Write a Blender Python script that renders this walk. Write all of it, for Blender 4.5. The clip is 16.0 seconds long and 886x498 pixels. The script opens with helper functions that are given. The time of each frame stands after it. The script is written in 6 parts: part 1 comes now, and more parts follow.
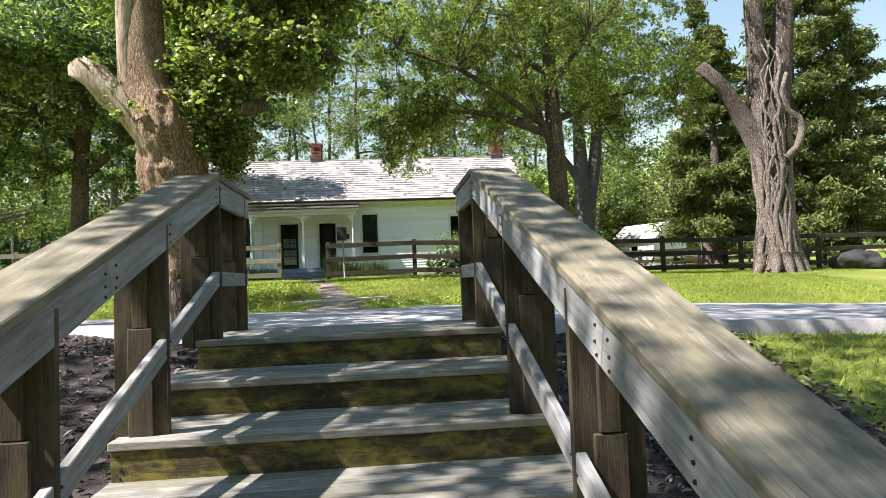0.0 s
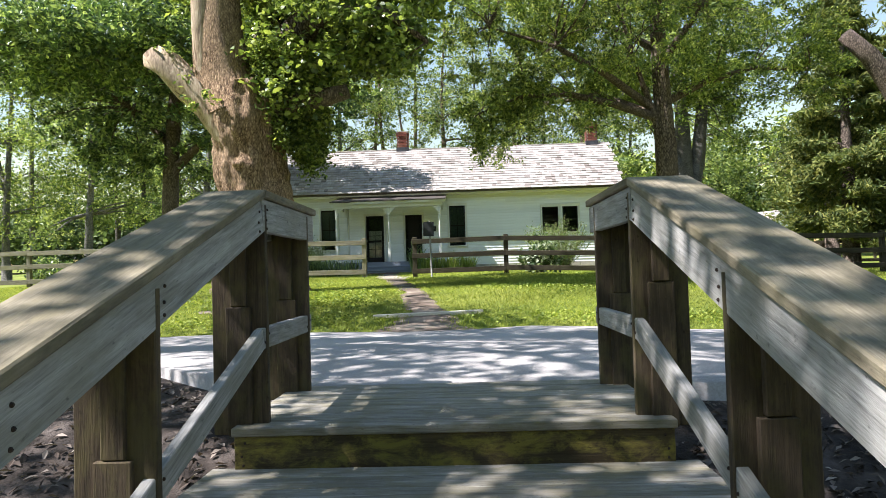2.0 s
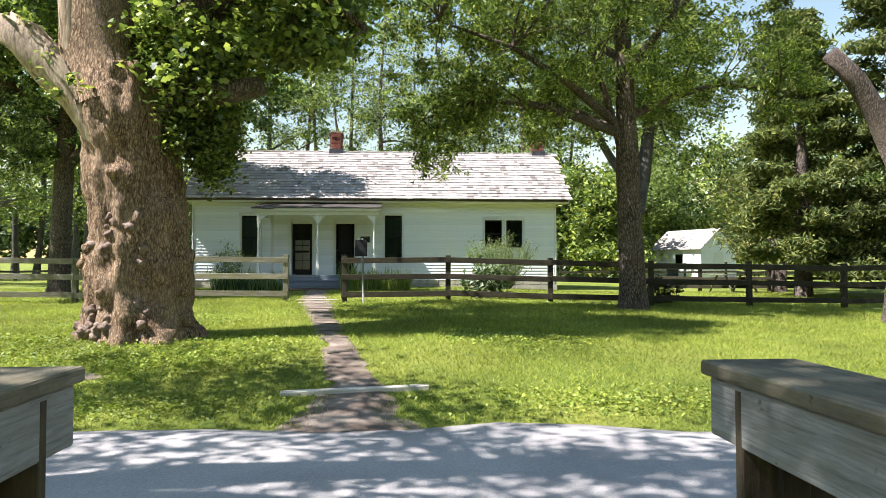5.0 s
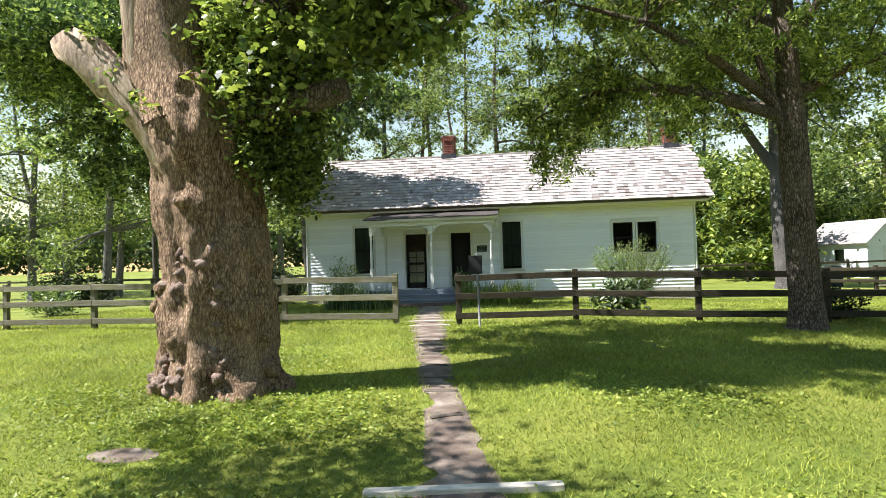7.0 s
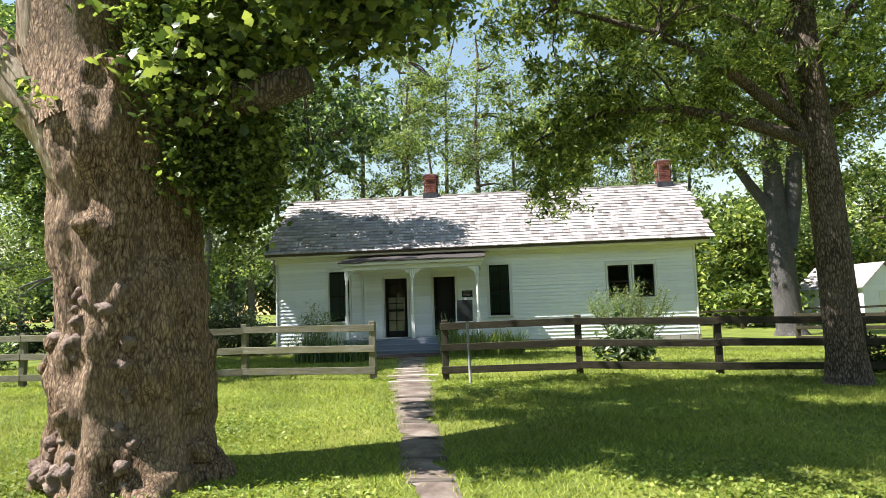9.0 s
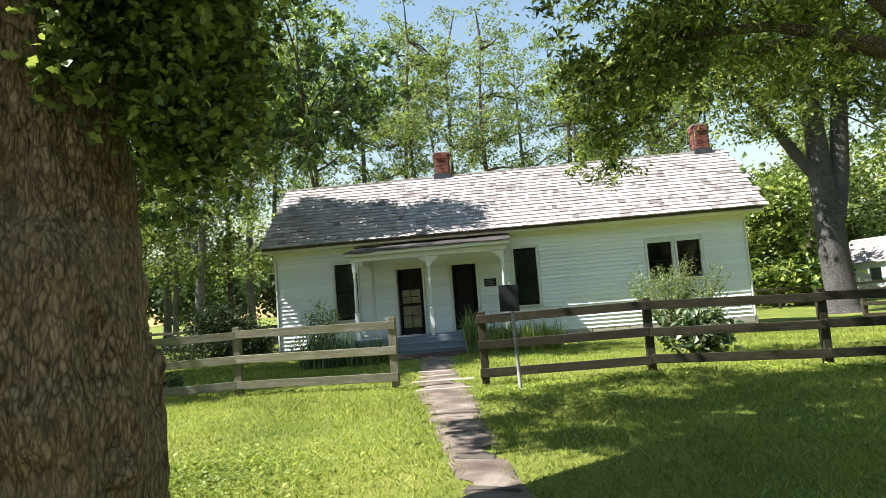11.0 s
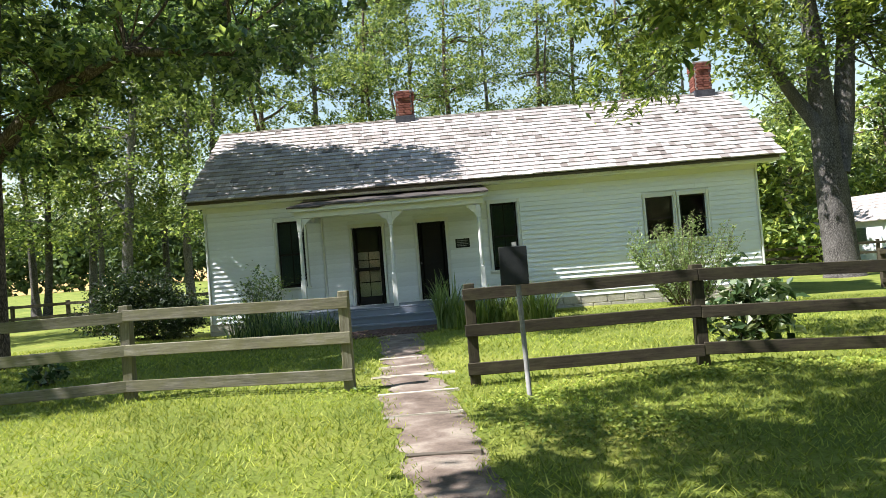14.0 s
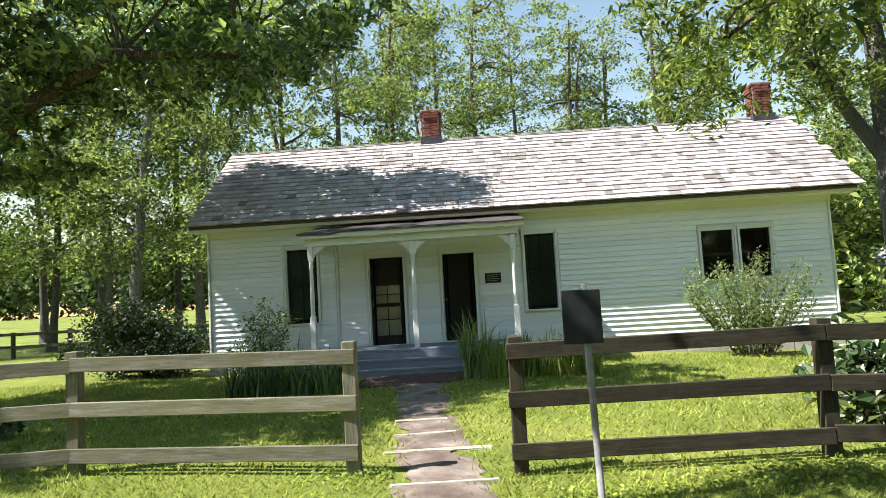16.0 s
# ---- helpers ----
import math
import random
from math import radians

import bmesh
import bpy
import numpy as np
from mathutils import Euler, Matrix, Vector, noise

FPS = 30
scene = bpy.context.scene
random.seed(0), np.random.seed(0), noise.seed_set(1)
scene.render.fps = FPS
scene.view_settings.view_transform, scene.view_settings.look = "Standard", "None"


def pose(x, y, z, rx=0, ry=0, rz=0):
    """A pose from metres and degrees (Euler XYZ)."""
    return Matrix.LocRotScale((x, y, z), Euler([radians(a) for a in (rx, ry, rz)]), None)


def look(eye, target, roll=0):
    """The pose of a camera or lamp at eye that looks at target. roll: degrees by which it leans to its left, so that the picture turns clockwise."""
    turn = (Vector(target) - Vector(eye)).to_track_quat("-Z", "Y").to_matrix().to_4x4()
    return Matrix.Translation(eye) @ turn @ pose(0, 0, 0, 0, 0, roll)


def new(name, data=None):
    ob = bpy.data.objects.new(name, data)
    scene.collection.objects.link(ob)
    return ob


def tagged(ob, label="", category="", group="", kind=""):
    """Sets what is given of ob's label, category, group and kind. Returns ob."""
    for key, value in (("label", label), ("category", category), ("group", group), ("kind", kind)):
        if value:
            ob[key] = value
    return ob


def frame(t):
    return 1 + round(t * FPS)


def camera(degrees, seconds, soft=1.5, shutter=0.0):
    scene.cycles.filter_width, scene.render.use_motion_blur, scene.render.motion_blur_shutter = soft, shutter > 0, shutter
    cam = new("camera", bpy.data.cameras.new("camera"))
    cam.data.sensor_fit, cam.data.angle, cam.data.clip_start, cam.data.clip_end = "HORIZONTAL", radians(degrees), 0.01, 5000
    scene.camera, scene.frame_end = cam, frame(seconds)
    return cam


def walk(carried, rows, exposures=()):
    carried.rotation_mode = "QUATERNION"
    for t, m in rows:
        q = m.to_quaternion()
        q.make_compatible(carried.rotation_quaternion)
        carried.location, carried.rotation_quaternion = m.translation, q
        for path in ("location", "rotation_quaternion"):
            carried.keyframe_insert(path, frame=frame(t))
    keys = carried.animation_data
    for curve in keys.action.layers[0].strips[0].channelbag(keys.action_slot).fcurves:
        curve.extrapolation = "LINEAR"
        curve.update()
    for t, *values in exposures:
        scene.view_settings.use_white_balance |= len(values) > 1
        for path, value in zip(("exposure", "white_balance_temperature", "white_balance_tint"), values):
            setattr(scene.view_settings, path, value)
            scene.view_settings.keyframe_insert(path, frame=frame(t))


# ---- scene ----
cam = camera(67.7, 16.0, soft=0.6)
PATH = [
    (0, (-0.144, -0.353, 1.482), (0.044, 1.636, 1.578), -2.2),
    (0.5, (-0.092, -0.058, 1.646), (0.088, 1.929, 1.796), -4.7),
    (1, (-0.221, 0.34, 1.752), (-0.283, 2.333, 1.91), -1.7),
    (1.5, (-0.247, 0.649, 1.78), (-0.278, 2.649, 1.813), -4.0),
    (2, (-0.263, 1.078, 1.845), (-0.332, 3.075, 1.908), -1.7),
    (2.5, (-0.379, 1.506, 1.97), (-0.52, 3.5, 2.065), -1.4),
    (3, (-0.363, 1.857, 2.091), (-0.384, 3.857, 2.123), -3.0),
    (3.5, (-0.295, 2.277, 2.183), (-0.258, 4.276, 2.246), 1.2),
    (4, (-0.335, 2.699, 2.33), (-0.294, 4.695, 2.441), -0.8),
    (4.2, (-0.365, 2.822, 2.367), (-0.257, 4.817, 2.45), 1.1),
    (6.3, (-0.339, 4.615, 2.728), (-0.296, 6.613, 2.779), -6.2),
    (6.5, (-0.294, 4.86, 2.769), (-0.425, 6.854, 2.845), -4.0),
    (7, (-0.325, 5.221, 2.913), (-0.555, 7.206, 2.978), -1.7),
    (7.5, (-0.174, 5.564, 3.005), (-0.337, 7.544, 3.226), 1.7),
    (8, (-0.375, 6.017, 2.876), (-0.458, 7.999, 3.128), -2.0),
    (8.5, (-0.598, 6.56, 2.889), (-0.751, 8.543, 3.091), -1.8),
    (8.7, (-0.599, 6.753, 2.901), (-0.764, 8.736, 3.11), -1.8),
    (10.8, (-1.398, 9.524, 2.883), (-1.499, 11.515, 3.043), -3.9),
    (11, (-1.398, 9.658, 2.878), (-1.566, 11.642, 3.069), -4.5),
    (11.5, (-1.637, 10.136, 2.863), (-1.843, 12.116, 3.045), -4.8),
    (12, (-1.705, 10.632, 2.871), (-1.881, 12.615, 3.071), -5.4),
    (12.5, (-1.74, 11.111, 2.904), (-1.867, 13.099, 3.078), -2.6),
    (13, (-1.794, 11.619, 3.007), (-1.842, 13.615, 3.134), -5.1),
    (13.5, (-1.821, 12.261, 3.005), (-1.762, 14.259, 3.102), -7.3),
    (14, (-1.873, 12.869, 3.035), (-1.921, 14.868, 3.098), -4.6),
    (14.5, (-1.955, 13.317, 3.113), (-2.051, 15.313, 3.178), -4.3),
    (15, (-2.012, 13.978, 3.132), (-2.081, 15.971, 3.287), -5.8),
    (15.5, (-1.969, 14.345, 3.122), (-2.113, 16.335, 3.248), -5.3),
    (16, (-2.064, 14.763, 3.186), (-2.171, 16.753, 3.348), -3.3),
]
walk(cam, [(t, look(eye, target, roll)) for t, eye, target, roll in PATH], exposures=[(0.0, 1.40, 6250, 14), (4.0, 1.42, 6250, 14), (9.0, 1.33, 6200, 13), (16.0, 1.34, 6200, 13)])

# ---- light ----
SUN = Vector((-0.58, -0.168, 0.80)).normalized()      # way towards the sun
world = bpy.data.worlds.new("sky")
scene.world = world
world.use_nodes = True
wnt = world.node_tree
sky = wnt.nodes.new("ShaderNodeTexSky")
sky.sky_type, sky.sun_disc = "NISHITA", False
sky.sun_elevation = math.asin(SUN.z)
sky.sun_rotation = math.atan2(SUN.x, SUN.y)
sky.air_density, sky.dust_density, sky.ozone_density = 2.0, 0.0, 1.0
wnt.links.new(sky.outputs[0], wnt.nodes["Background"].inputs[0])
wnt.nodes["Background"].inputs[1].default_value = 0.068
sun = new("sun", bpy.data.lights.new("sun", "SUN"))
sun.data.energy, sun.data.angle, sun.data.color = 5.0, radians(0.55), (1.0, 0.97, 0.94)
sun.matrix_world = look(SUN * 40, (0, 0, 0))

# ---- material helpers ----
def start(name, rough=0.8):
    m = bpy.data.materials.new(name)
    m.use_nodes = True
    nt = m.node_tree
    b = nt.nodes["Principled BSDF"]
    b.inputs["Roughness"].default_value = rough
    b.inputs["Specular IOR Level"].default_value = 0.25
    return m, nt, b


def coords(nt, scale=(1, 1, 1), kind="Object"):
    c = nt.nodes.new("ShaderNodeTexCoord")
    s = nt.nodes.new("ShaderNodeMapping")
    s.inputs["Scale"].default_value = scale
    nt.links.new(c.outputs[kind], s.inputs[0])
    return s.outputs[0]


def grain(nt, vec, scale, detail=4, rough=0.55, warp=0.0):
    n = nt.nodes.new("ShaderNodeTexNoise")
    n.inputs["Scale"].default_value, n.inputs["Detail"].default_value = scale, detail
    n.inputs["Roughness"].default_value, n.inputs["Distortion"].default_value = rough, warp
    nt.links.new(vec, n.inputs["Vector"])
    return n.outputs["Fac"]


def ramp(nt, fac, stops):
    r = nt.nodes.new("ShaderNodeValToRGB")
    els = r.color_ramp.elements
    while len(els) < len(stops):
        els.new(0.5)
    for e, (p, c) in zip(els, stops):
        e.position, e.color = p, (*c, 1)
    nt.links.new(fac, r.inputs[0])
    return r.outputs[0]


def mix(nt, fac, a, b, mode="MIX"):
    n = nt.nodes.new("ShaderNodeMix")
    n.data_type, n.blend_type = "RGBA", mode
    for sock, v in ((n.inputs[0], fac), (n.inputs[6], a), (n.inputs[7], b)):
        if isinstance(v, bpy.types.NodeSocket):
            nt.links.new(v, sock)
        elif isinstance(v, tuple):
            sock.default_value = (*v, 1)
        else:
            sock.default_value = v
    return n.outputs[2]


def bump(nt, b, height, strength=0.5, dist=0.02):
    n = nt.nodes.new("ShaderNodeBump")
    n.inputs["Strength"].default_value, n.inputs["Distance"].default_value = strength, dist
    nt.links.new(height, n.inputs["Height"])
    nt.links.new(n.outputs[0], b.inputs["Normal"])


def grey(v):
    return (v, v, v)


def pick(nt, kind="object"):
    if kind == "object":
        return nt.nodes.new("ShaderNodeObjectInfo").outputs["Random"]
    return nt.nodes.new("ShaderNodeNewGeometry").outputs["Random Per Island"]


def wood_mat(name, dark, light, stain, stain_amt=0.5, rough=0.85, lichen=None, lichen_amt=0.0):
    """Weathered sawn timber; the grain runs along local x. lichen: a blotchy growth over the grain."""
    m, nt, b = start(name, rough)
    mul = nt.nodes.new("ShaderNodeMath")
    mul.operation = "MULTIPLY"
    nt.links.new(pick(nt), mul.inputs[0])
    mul.inputs[1].default_value = 37.0

    def shifted(scale):
        off = nt.nodes.new("ShaderNodeVectorMath")
        off.operation = "ADD"
        nt.links.new(coords(nt, scale), off.inputs[0])
        nt.links.new(mul.outputs[0], off.inputs[1])
        return off.outputs[0]

    g = grain(nt, shifted((1.6, 22, 22)), 1.6, 6, 0.65, 0.6)
    fine = grain(nt, shifted((5, 110, 110)), 1.8, 4, 0.7, 0.3)
    col = ramp(nt, g, [(0.28, dark), (0.5, tuple((p + q) / 2 for p, q in zip(dark, light))), (0.72, light)])
    col = mix(nt, 0.55, col, ramp(nt, fine, [(0.32, grey(0.35)), (0.5, grey(0.95)), (0.7, grey(1.15))]), "MULTIPLY")
    big = grain(nt, shifted((1.4, 3, 3)), 1.7, 5, 0.7)
    col = mix(nt, ramp(nt, big, [(0.42, grey(0)), (0.60, grey(stain_amt))]), col, stain)
    if lichen:
        blot = grain(nt, shifted((2.2, 4.5, 4.5)), 2.2, 8, 0.72, 0.4)
        col = mix(nt, ramp(nt, blot, [(0.46, grey(0)), (0.60, grey(lichen_amt))]), col, lichen)
    spots = grain(nt, shifted((26, 40, 40)), 1.0, 3, 0.6)
    col = mix(nt, ramp(nt, spots, [(0.66, grey(0)), (0.74, grey(0.6))]), col, tuple(0.4 * q for q in dark))
    tone = ramp(nt, pick(nt), [(0, grey(0.78)), (1, grey(1.12))])
    col = mix(nt, 1.0, col, tone, "MULTIPLY")
    nt.links.new(col, b.inputs["Base Color"])
    bump(nt, b, mix(nt, 0.5, g, fine), 0.6, 0.006)
    return m


def rough_mat(name, stops, scale=4.0, fine=40.0, bumpy=0.5, dist=0.02, rough=0.9, squash=(1, 1, 1), fine_amt=0.35):
    m, nt, b = start(name, rough)
    v = coords(nt, squash)
    g = grain(nt, v, scale, 6, 0.6, 0.3)
    f = grain(nt, v, fine, 4, 0.7)
    col = ramp(nt, g, stops)
    col = mix(nt, fine_amt, col, ramp(nt, f, [(0.3, grey(0.25)), (0.7, grey(1.0))]), "MULTIPLY")
    nt.links.new(col, b.inputs["Base Color"])
    bump(nt, b, f, bumpy, dist)
    return m


def leaf_mat(name, c0, c1, c2, glow=0.35, rough=0.5, shine=0.25):
    m, nt, b = start(name, rough)
    b.inputs["Specular IOR Level"].default_value = shine
    r = pick(nt, "island")
    col = ramp(nt, r, [(0.0, c0), (0.55, c1), (1.0, c2)])
    patch = grain(nt, coords(nt), 0.5, 2)
    col = mix(nt, 1.0, col, ramp(nt, patch, [(0.35, grey(0.75)), (0.65, grey(1.2))]), "MULTIPLY")
    nt.links.new(col, b.inputs["Base Color"])
    t = nt.nodes.new("ShaderNodeBsdfTranslucent")
    warm = mix(nt, 1.0, col, (1.2, 1.22, 0.72), "MULTIPLY")
    nt.links.new(warm, t.inputs[0])
    s = nt.nodes.new("ShaderNodeMixShader")
    s.inputs[0].default_value = glow
    nt.links.new(b.outputs[0], s.inputs[1])
    nt.links.new(t.outputs[0], s.inputs[2])
    nt.links.new(s.outputs[0], nt.nodes["Material Output"].inputs[0])
    return m


def bark_mat(name, dark, mid, light, scale=3.0, deep=0.03, tall=1.5, cells=0.38):
    m, nt, b = start(name, 0.92)
    v = coords(nt, (5, 5, tall))
    g0 = grain(nt, v, scale, 8, 0.75, 0.6)
    vo = nt.nodes.new("ShaderNodeTexVoronoi")
    vo.feature, vo.inputs["Scale"].default_value = "DISTANCE_TO_EDGE", scale * 1.3
    wv = nt.nodes.new("ShaderNodeVectorMath")
    wv.operation, wv.inputs[3].default_value = "SCALE", 0.3
    nw = nt.nodes.new("ShaderNodeTexNoise")
    nw.inputs["Scale"].default_value = 2.0
    nt.links.new(v, nw.inputs["Vector"])
    nt.links.new(nw.outputs["Color"], wv.inputs[0])
    ad = nt.nodes.new("ShaderNodeVectorMath")
    nt.links.new(v, ad.inputs[0])
    nt.links.new(wv.outputs[0], ad.inputs[1])
    nt.links.new(ad.outputs[0], vo.inputs["Vector"])
    g = mix(nt, cells, g0, ramp(nt, vo.outputs["Distance"], [(0.0, grey(0.05)), (0.22, grey(0.75)), (0.5, grey(0.9))]))
    big = grain(nt, coords(nt), 1.6, 4)
    col = ramp(nt, g, [(0.36, dark), (0.5, mid), (0.66, light)])
    col = mix(nt, ramp(nt, big, [(0.4, grey(0)), (0.7, grey(0.3))]), col, light)
    nt.links.new(col, b.inputs["Base Color"])
    bump(nt, b, g, 0.9, deep)
    return m


def paint_mat(name, col, dirt, rough=0.55, amt=0.3):
    m, nt, b = start(name, rough)
    n = grain(nt, coords(nt, (1.2, 6, 6)), 2.2, 6, 0.7)
    c = mix(nt, ramp(nt, n, [(0.42, grey(0)), (0.75, grey(amt))]), col, dirt)
    tone = ramp(nt, pick(nt), [(0, grey(0.93)), (1, grey(1.04))])
    c = mix(nt, 1.0, c, tone, "MULTIPLY")
    nt.links.new(c, b.inputs["Base Color"])
    bump(nt, b, grain(nt, coords(nt, (4, 40, 40)), 3, 3), 0.15, 0.003)
    return m


# ---- materials ----
M_RAIL = wood_mat("weathered_rail", (0.16, 0.155, 0.145), (0.44, 0.425, 0.40), (0.20, 0.185, 0.14), 0.5)
M_CAP = wood_mat("cap_wood", (0.13, 0.11, 0.075), (0.37, 0.315, 0.22), (0.09, 0.078, 0.05), 0.75, lichen=(0.22, 0.185, 0.11), lichen_amt=0.6)
# brown post timber, its base darkened to carry the shade on the posts
M_POST = wood_mat("post_wood_shaded", (0.025, 0.018, 0.012), (0.12, 0.085, 0.053), (0.035, 0.026, 0.018), 0.6, lichen=(0.11, 0.095, 0.035), lichen_amt=0.4)
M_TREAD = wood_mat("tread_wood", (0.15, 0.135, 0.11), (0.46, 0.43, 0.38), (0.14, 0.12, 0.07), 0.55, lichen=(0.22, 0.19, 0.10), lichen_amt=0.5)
# risers and stringers: far darker base than the treads, blotched yellow-green
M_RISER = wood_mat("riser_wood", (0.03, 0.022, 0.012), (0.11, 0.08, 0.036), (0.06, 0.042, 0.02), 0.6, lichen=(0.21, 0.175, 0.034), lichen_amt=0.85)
M_FENCE_L = wood_mat("pale_fence_wood", (0.09, 0.08, 0.055), (0.31, 0.28, 0.21), (0.13, 0.12, 0.05), 0.6, lichen=(0.17, 0.16, 0.075), lichen_amt=0.4)
M_FENCE_R = wood_mat("dark_fence_wood", (0.018, 0.014, 0.009), (0.085, 0.067, 0.044), (0.045, 0.04, 0.02), 0.5, lichen=(0.09, 0.082, 0.04), lichen_amt=0.35)
M_PLANK = wood_mat("pale_plank", (0.45, 0.40, 0.31), (0.78, 0.72, 0.60), (0.3, 0.25, 0.15), 0.4)
M_LOG = wood_mat("path_timber", (0.05, 0.04, 0.03), (0.20, 0.16, 0.12), (0.08, 0.07, 0.05), 0.5)
M_WHITE = paint_mat("white_paint", (0.85, 0.86, 0.865), (0.55, 0.54, 0.47))
M_TRIM = paint_mat("trim_paint", (0.80, 0.79, 0.73), (0.6, 0.58, 0.48))
M_GREYPAINT = paint_mat("grey_step_paint", (0.22, 0.24, 0.28), (0.18, 0.18, 0.18))
M_DARKPAINT = paint_mat("dark_frame_paint", (0.012, 0.010, 0.008), (0.03, 0.025, 0.02), 0.7)
# near-black base stands in for unlit rooms; not a real plaster colour
M_ROOM = paint_mat("interior_darkness", (0.03, 0.027, 0.023), (0.02, 0.018, 0.015), 0.9)
# pinkish cream imitates light coming through the house from a rear window
M_REAR_LIGHT = paint_mat("cream_rear_light", (0.85, 0.72, 0.60), (0.6, 0.45, 0.36), 0.8)
M_NAIL = rough_mat("rusty_nail", [(0.3, (0.02, 0.015, 0.012)), (0.7, (0.06, 0.04, 0.03))], 30, 90)
M_SIGN = rough_mat("dark_sign_metal", [(0.3, (0.012, 0.014, 0.014)), (0.7, (0.028, 0.03, 0.028))], 6, 60, 0.1, 0.002, 0.7)
M_STEEL = rough_mat("galvanised_post", [(0.3, (0.20, 0.19, 0.17)), (0.7, (0.36, 0.35, 0.32))], 8, 60, 0.1, 0.002, 0.55)
M_STONE = rough_mat("pale_stone", [(0.3, (0.34, 0.29, 0.23)), (0.5, (0.50, 0.44, 0.36)), (0.7, (0.62, 0.56, 0.47))], 5, 60, 0.5, 0.01)
M_FOUND = rough_mat("foundation_stone", [(0.3, (0.40, 0.36, 0.30)), (0.7, (0.62, 0.57, 0.48))], 3, 40, 0.6, 0.02)
M_ROCK = rough_mat("boulder_rock", [(0.3, (0.025, 0.024, 0.022)), (0.7, (0.085, 0.08, 0.072))], 3, 30, 0.8, 0.03)
M_MORTAR = rough_mat("mortar", [(0.3, (0.22, 0.19, 0.17)), (0.7, (0.34, 0.31, 0.28))], 10, 60)
M_LEAD = rough_mat("dark_flashing", [(0.3, (0.04, 0.04, 0.045)), (0.7, (0.09, 0.09, 0.10))], 6, 40, 0.2)


def brick_mat():
    m, nt, b = start("red_brick", 0.9)
    col = ramp(nt, pick(nt), [(0, (0.13, 0.045, 0.033)), (0.5, (0.22, 0.075, 0.05)), (1, (0.30, 0.125, 0.085))])
    f = grain(nt, coords(nt), 30, 4)
    col = mix(nt, 0.5, col, ramp(nt, f, [(0.3, grey(0.4)), (0.7, grey(1.1))]), "MULTIPLY")
    nt.links.new(col, b.inputs["Base Color"])
    bump(nt, b, f, 0.4, 0.01)
    return m


def shingle_mat(name, kind):
    m, nt, b = start(name, 0.85)
    r = pick(nt, kind)
    col = ramp(nt, r, [(0, (0.17, 0.14, 0.12)), (0.12, (0.32, 0.28, 0.25)), (0.5, (0.40, 0.35, 0.32)), (0.88, (0.45, 0.40, 0.37)), (1, (0.55, 0.50, 0.465))])
    v = coords(nt, (26, 3, 3))
    g = grain(nt, v, 1.5, 5, 0.65)
    col = mix(nt, 0.4, col, ramp(nt, g, [(0.3, grey(0.45)), (0.6, grey(1.1))]), "MULTIPLY")
    big = grain(nt, coords(nt), 0.7, 5, 0.7)
    col = mix(nt, ramp(nt, big, [(0.5, grey(0)), (0.72, grey(0.55))]), col, (0.14, 0.12, 0.10))
    nt.links.new(col, b.inputs["Base Color"])
    bump(nt, b, g, 0.4, 0.006)
    return m


M_BRICK = brick_mat()
M_SHINGLE = shingle_mat("cedar_shingle", "object")
M_SHINGLES = shingle_mat("cedar_shingles", "island")
M_PORCHROOF = rough_mat("dark_porch_roofing", [(0.3, (0.035, 0.03, 0.026)), (0.7, (0.12, 0.10, 0.085))], 5, 40, 0.5, 0.01)


def grass_ground():
    m, nt, b = start("lawn_soil", 0.95)
    v = coords(nt)
    big = grain(nt, v, 0.55, 5, 0.6)
    f = grain(nt, v, 28, 5, 0.75)
    col = ramp(nt, big, [(0.3, (0.10, 0.145, 0.02)), (0.5, (0.19, 0.225, 0.033)), (0.72, (0.30, 0.30, 0.06))])
    col = mix(nt, 0.7, col, ramp(nt, f, [(0.3, grey(0.35)), (0.62, grey(1.15))]), "MULTIPLY")
    nt.links.new(col, b.inputs["Base Color"])
    bump(nt, b, f, 0.8, 0.04)
    return m


def road_mat():
    m, nt, b = start("pale_gravel_road", 0.95)
    v = coords(nt)
    big = grain(nt, v, 0.8, 5, 0.6)
    f = grain(nt, v, 70, 4, 0.8)
    vo = nt.nodes.new("ShaderNodeTexVoronoi")
    vo.inputs["Scale"].default_value = 45
    nt.links.new(v, vo.inputs["Vector"])
    col = ramp(nt, big, [(0.3, (0.36, 0.33, 0.315)), (0.7, (0.51, 0.47, 0.44))])
    col = mix(nt, 0.45, col, ramp(nt, f, [(0.3, grey(0.45)), (0.7, grey(1.15))]), "MULTIPLY")
    col = mix(nt, 0.25, col, ramp(nt, vo.outputs["Distance"], [(0.0, grey(1.2)), (0.7, grey(0.55))]), "MULTIPLY")
    nt.links.new(col, b.inputs["Base Color"])
    bump(nt, b, f, 0.4, 0.006)
    return m


M_LAWN = grass_ground()
M_ROAD = road_mat()
M_DIRT = rough_mat("trodden_dirt", [(0.3, (0.10, 0.072, 0.052)), (0.5, (0.20, 0.15, 0.115)), (0.72, (0.37, 0.31, 0.24))], 2.6, 45, 0.6, 0.012)
M_MULCH = rough_mat("leaf_mulch", [(0.3, (0.022, 0.017, 0.014)), (0.5, (0.055, 0.042, 0.034)), (0.72, (0.13, 0.105, 0.09))], 5, 36, 0.9, 0.03)
M_LITTER = leaf_mat("dry_leaves", (0.03, 0.022, 0.017), (0.10, 0.075, 0.06), (0.30, 0.25, 0.21), 0.05, 0.9)
M_BLADE = leaf_mat("grass_blade", (0.11, 0.16, 0.026), (0.265, 0.31, 0.048), (0.46, 0.47, 0.10), 0.4, 0.6)
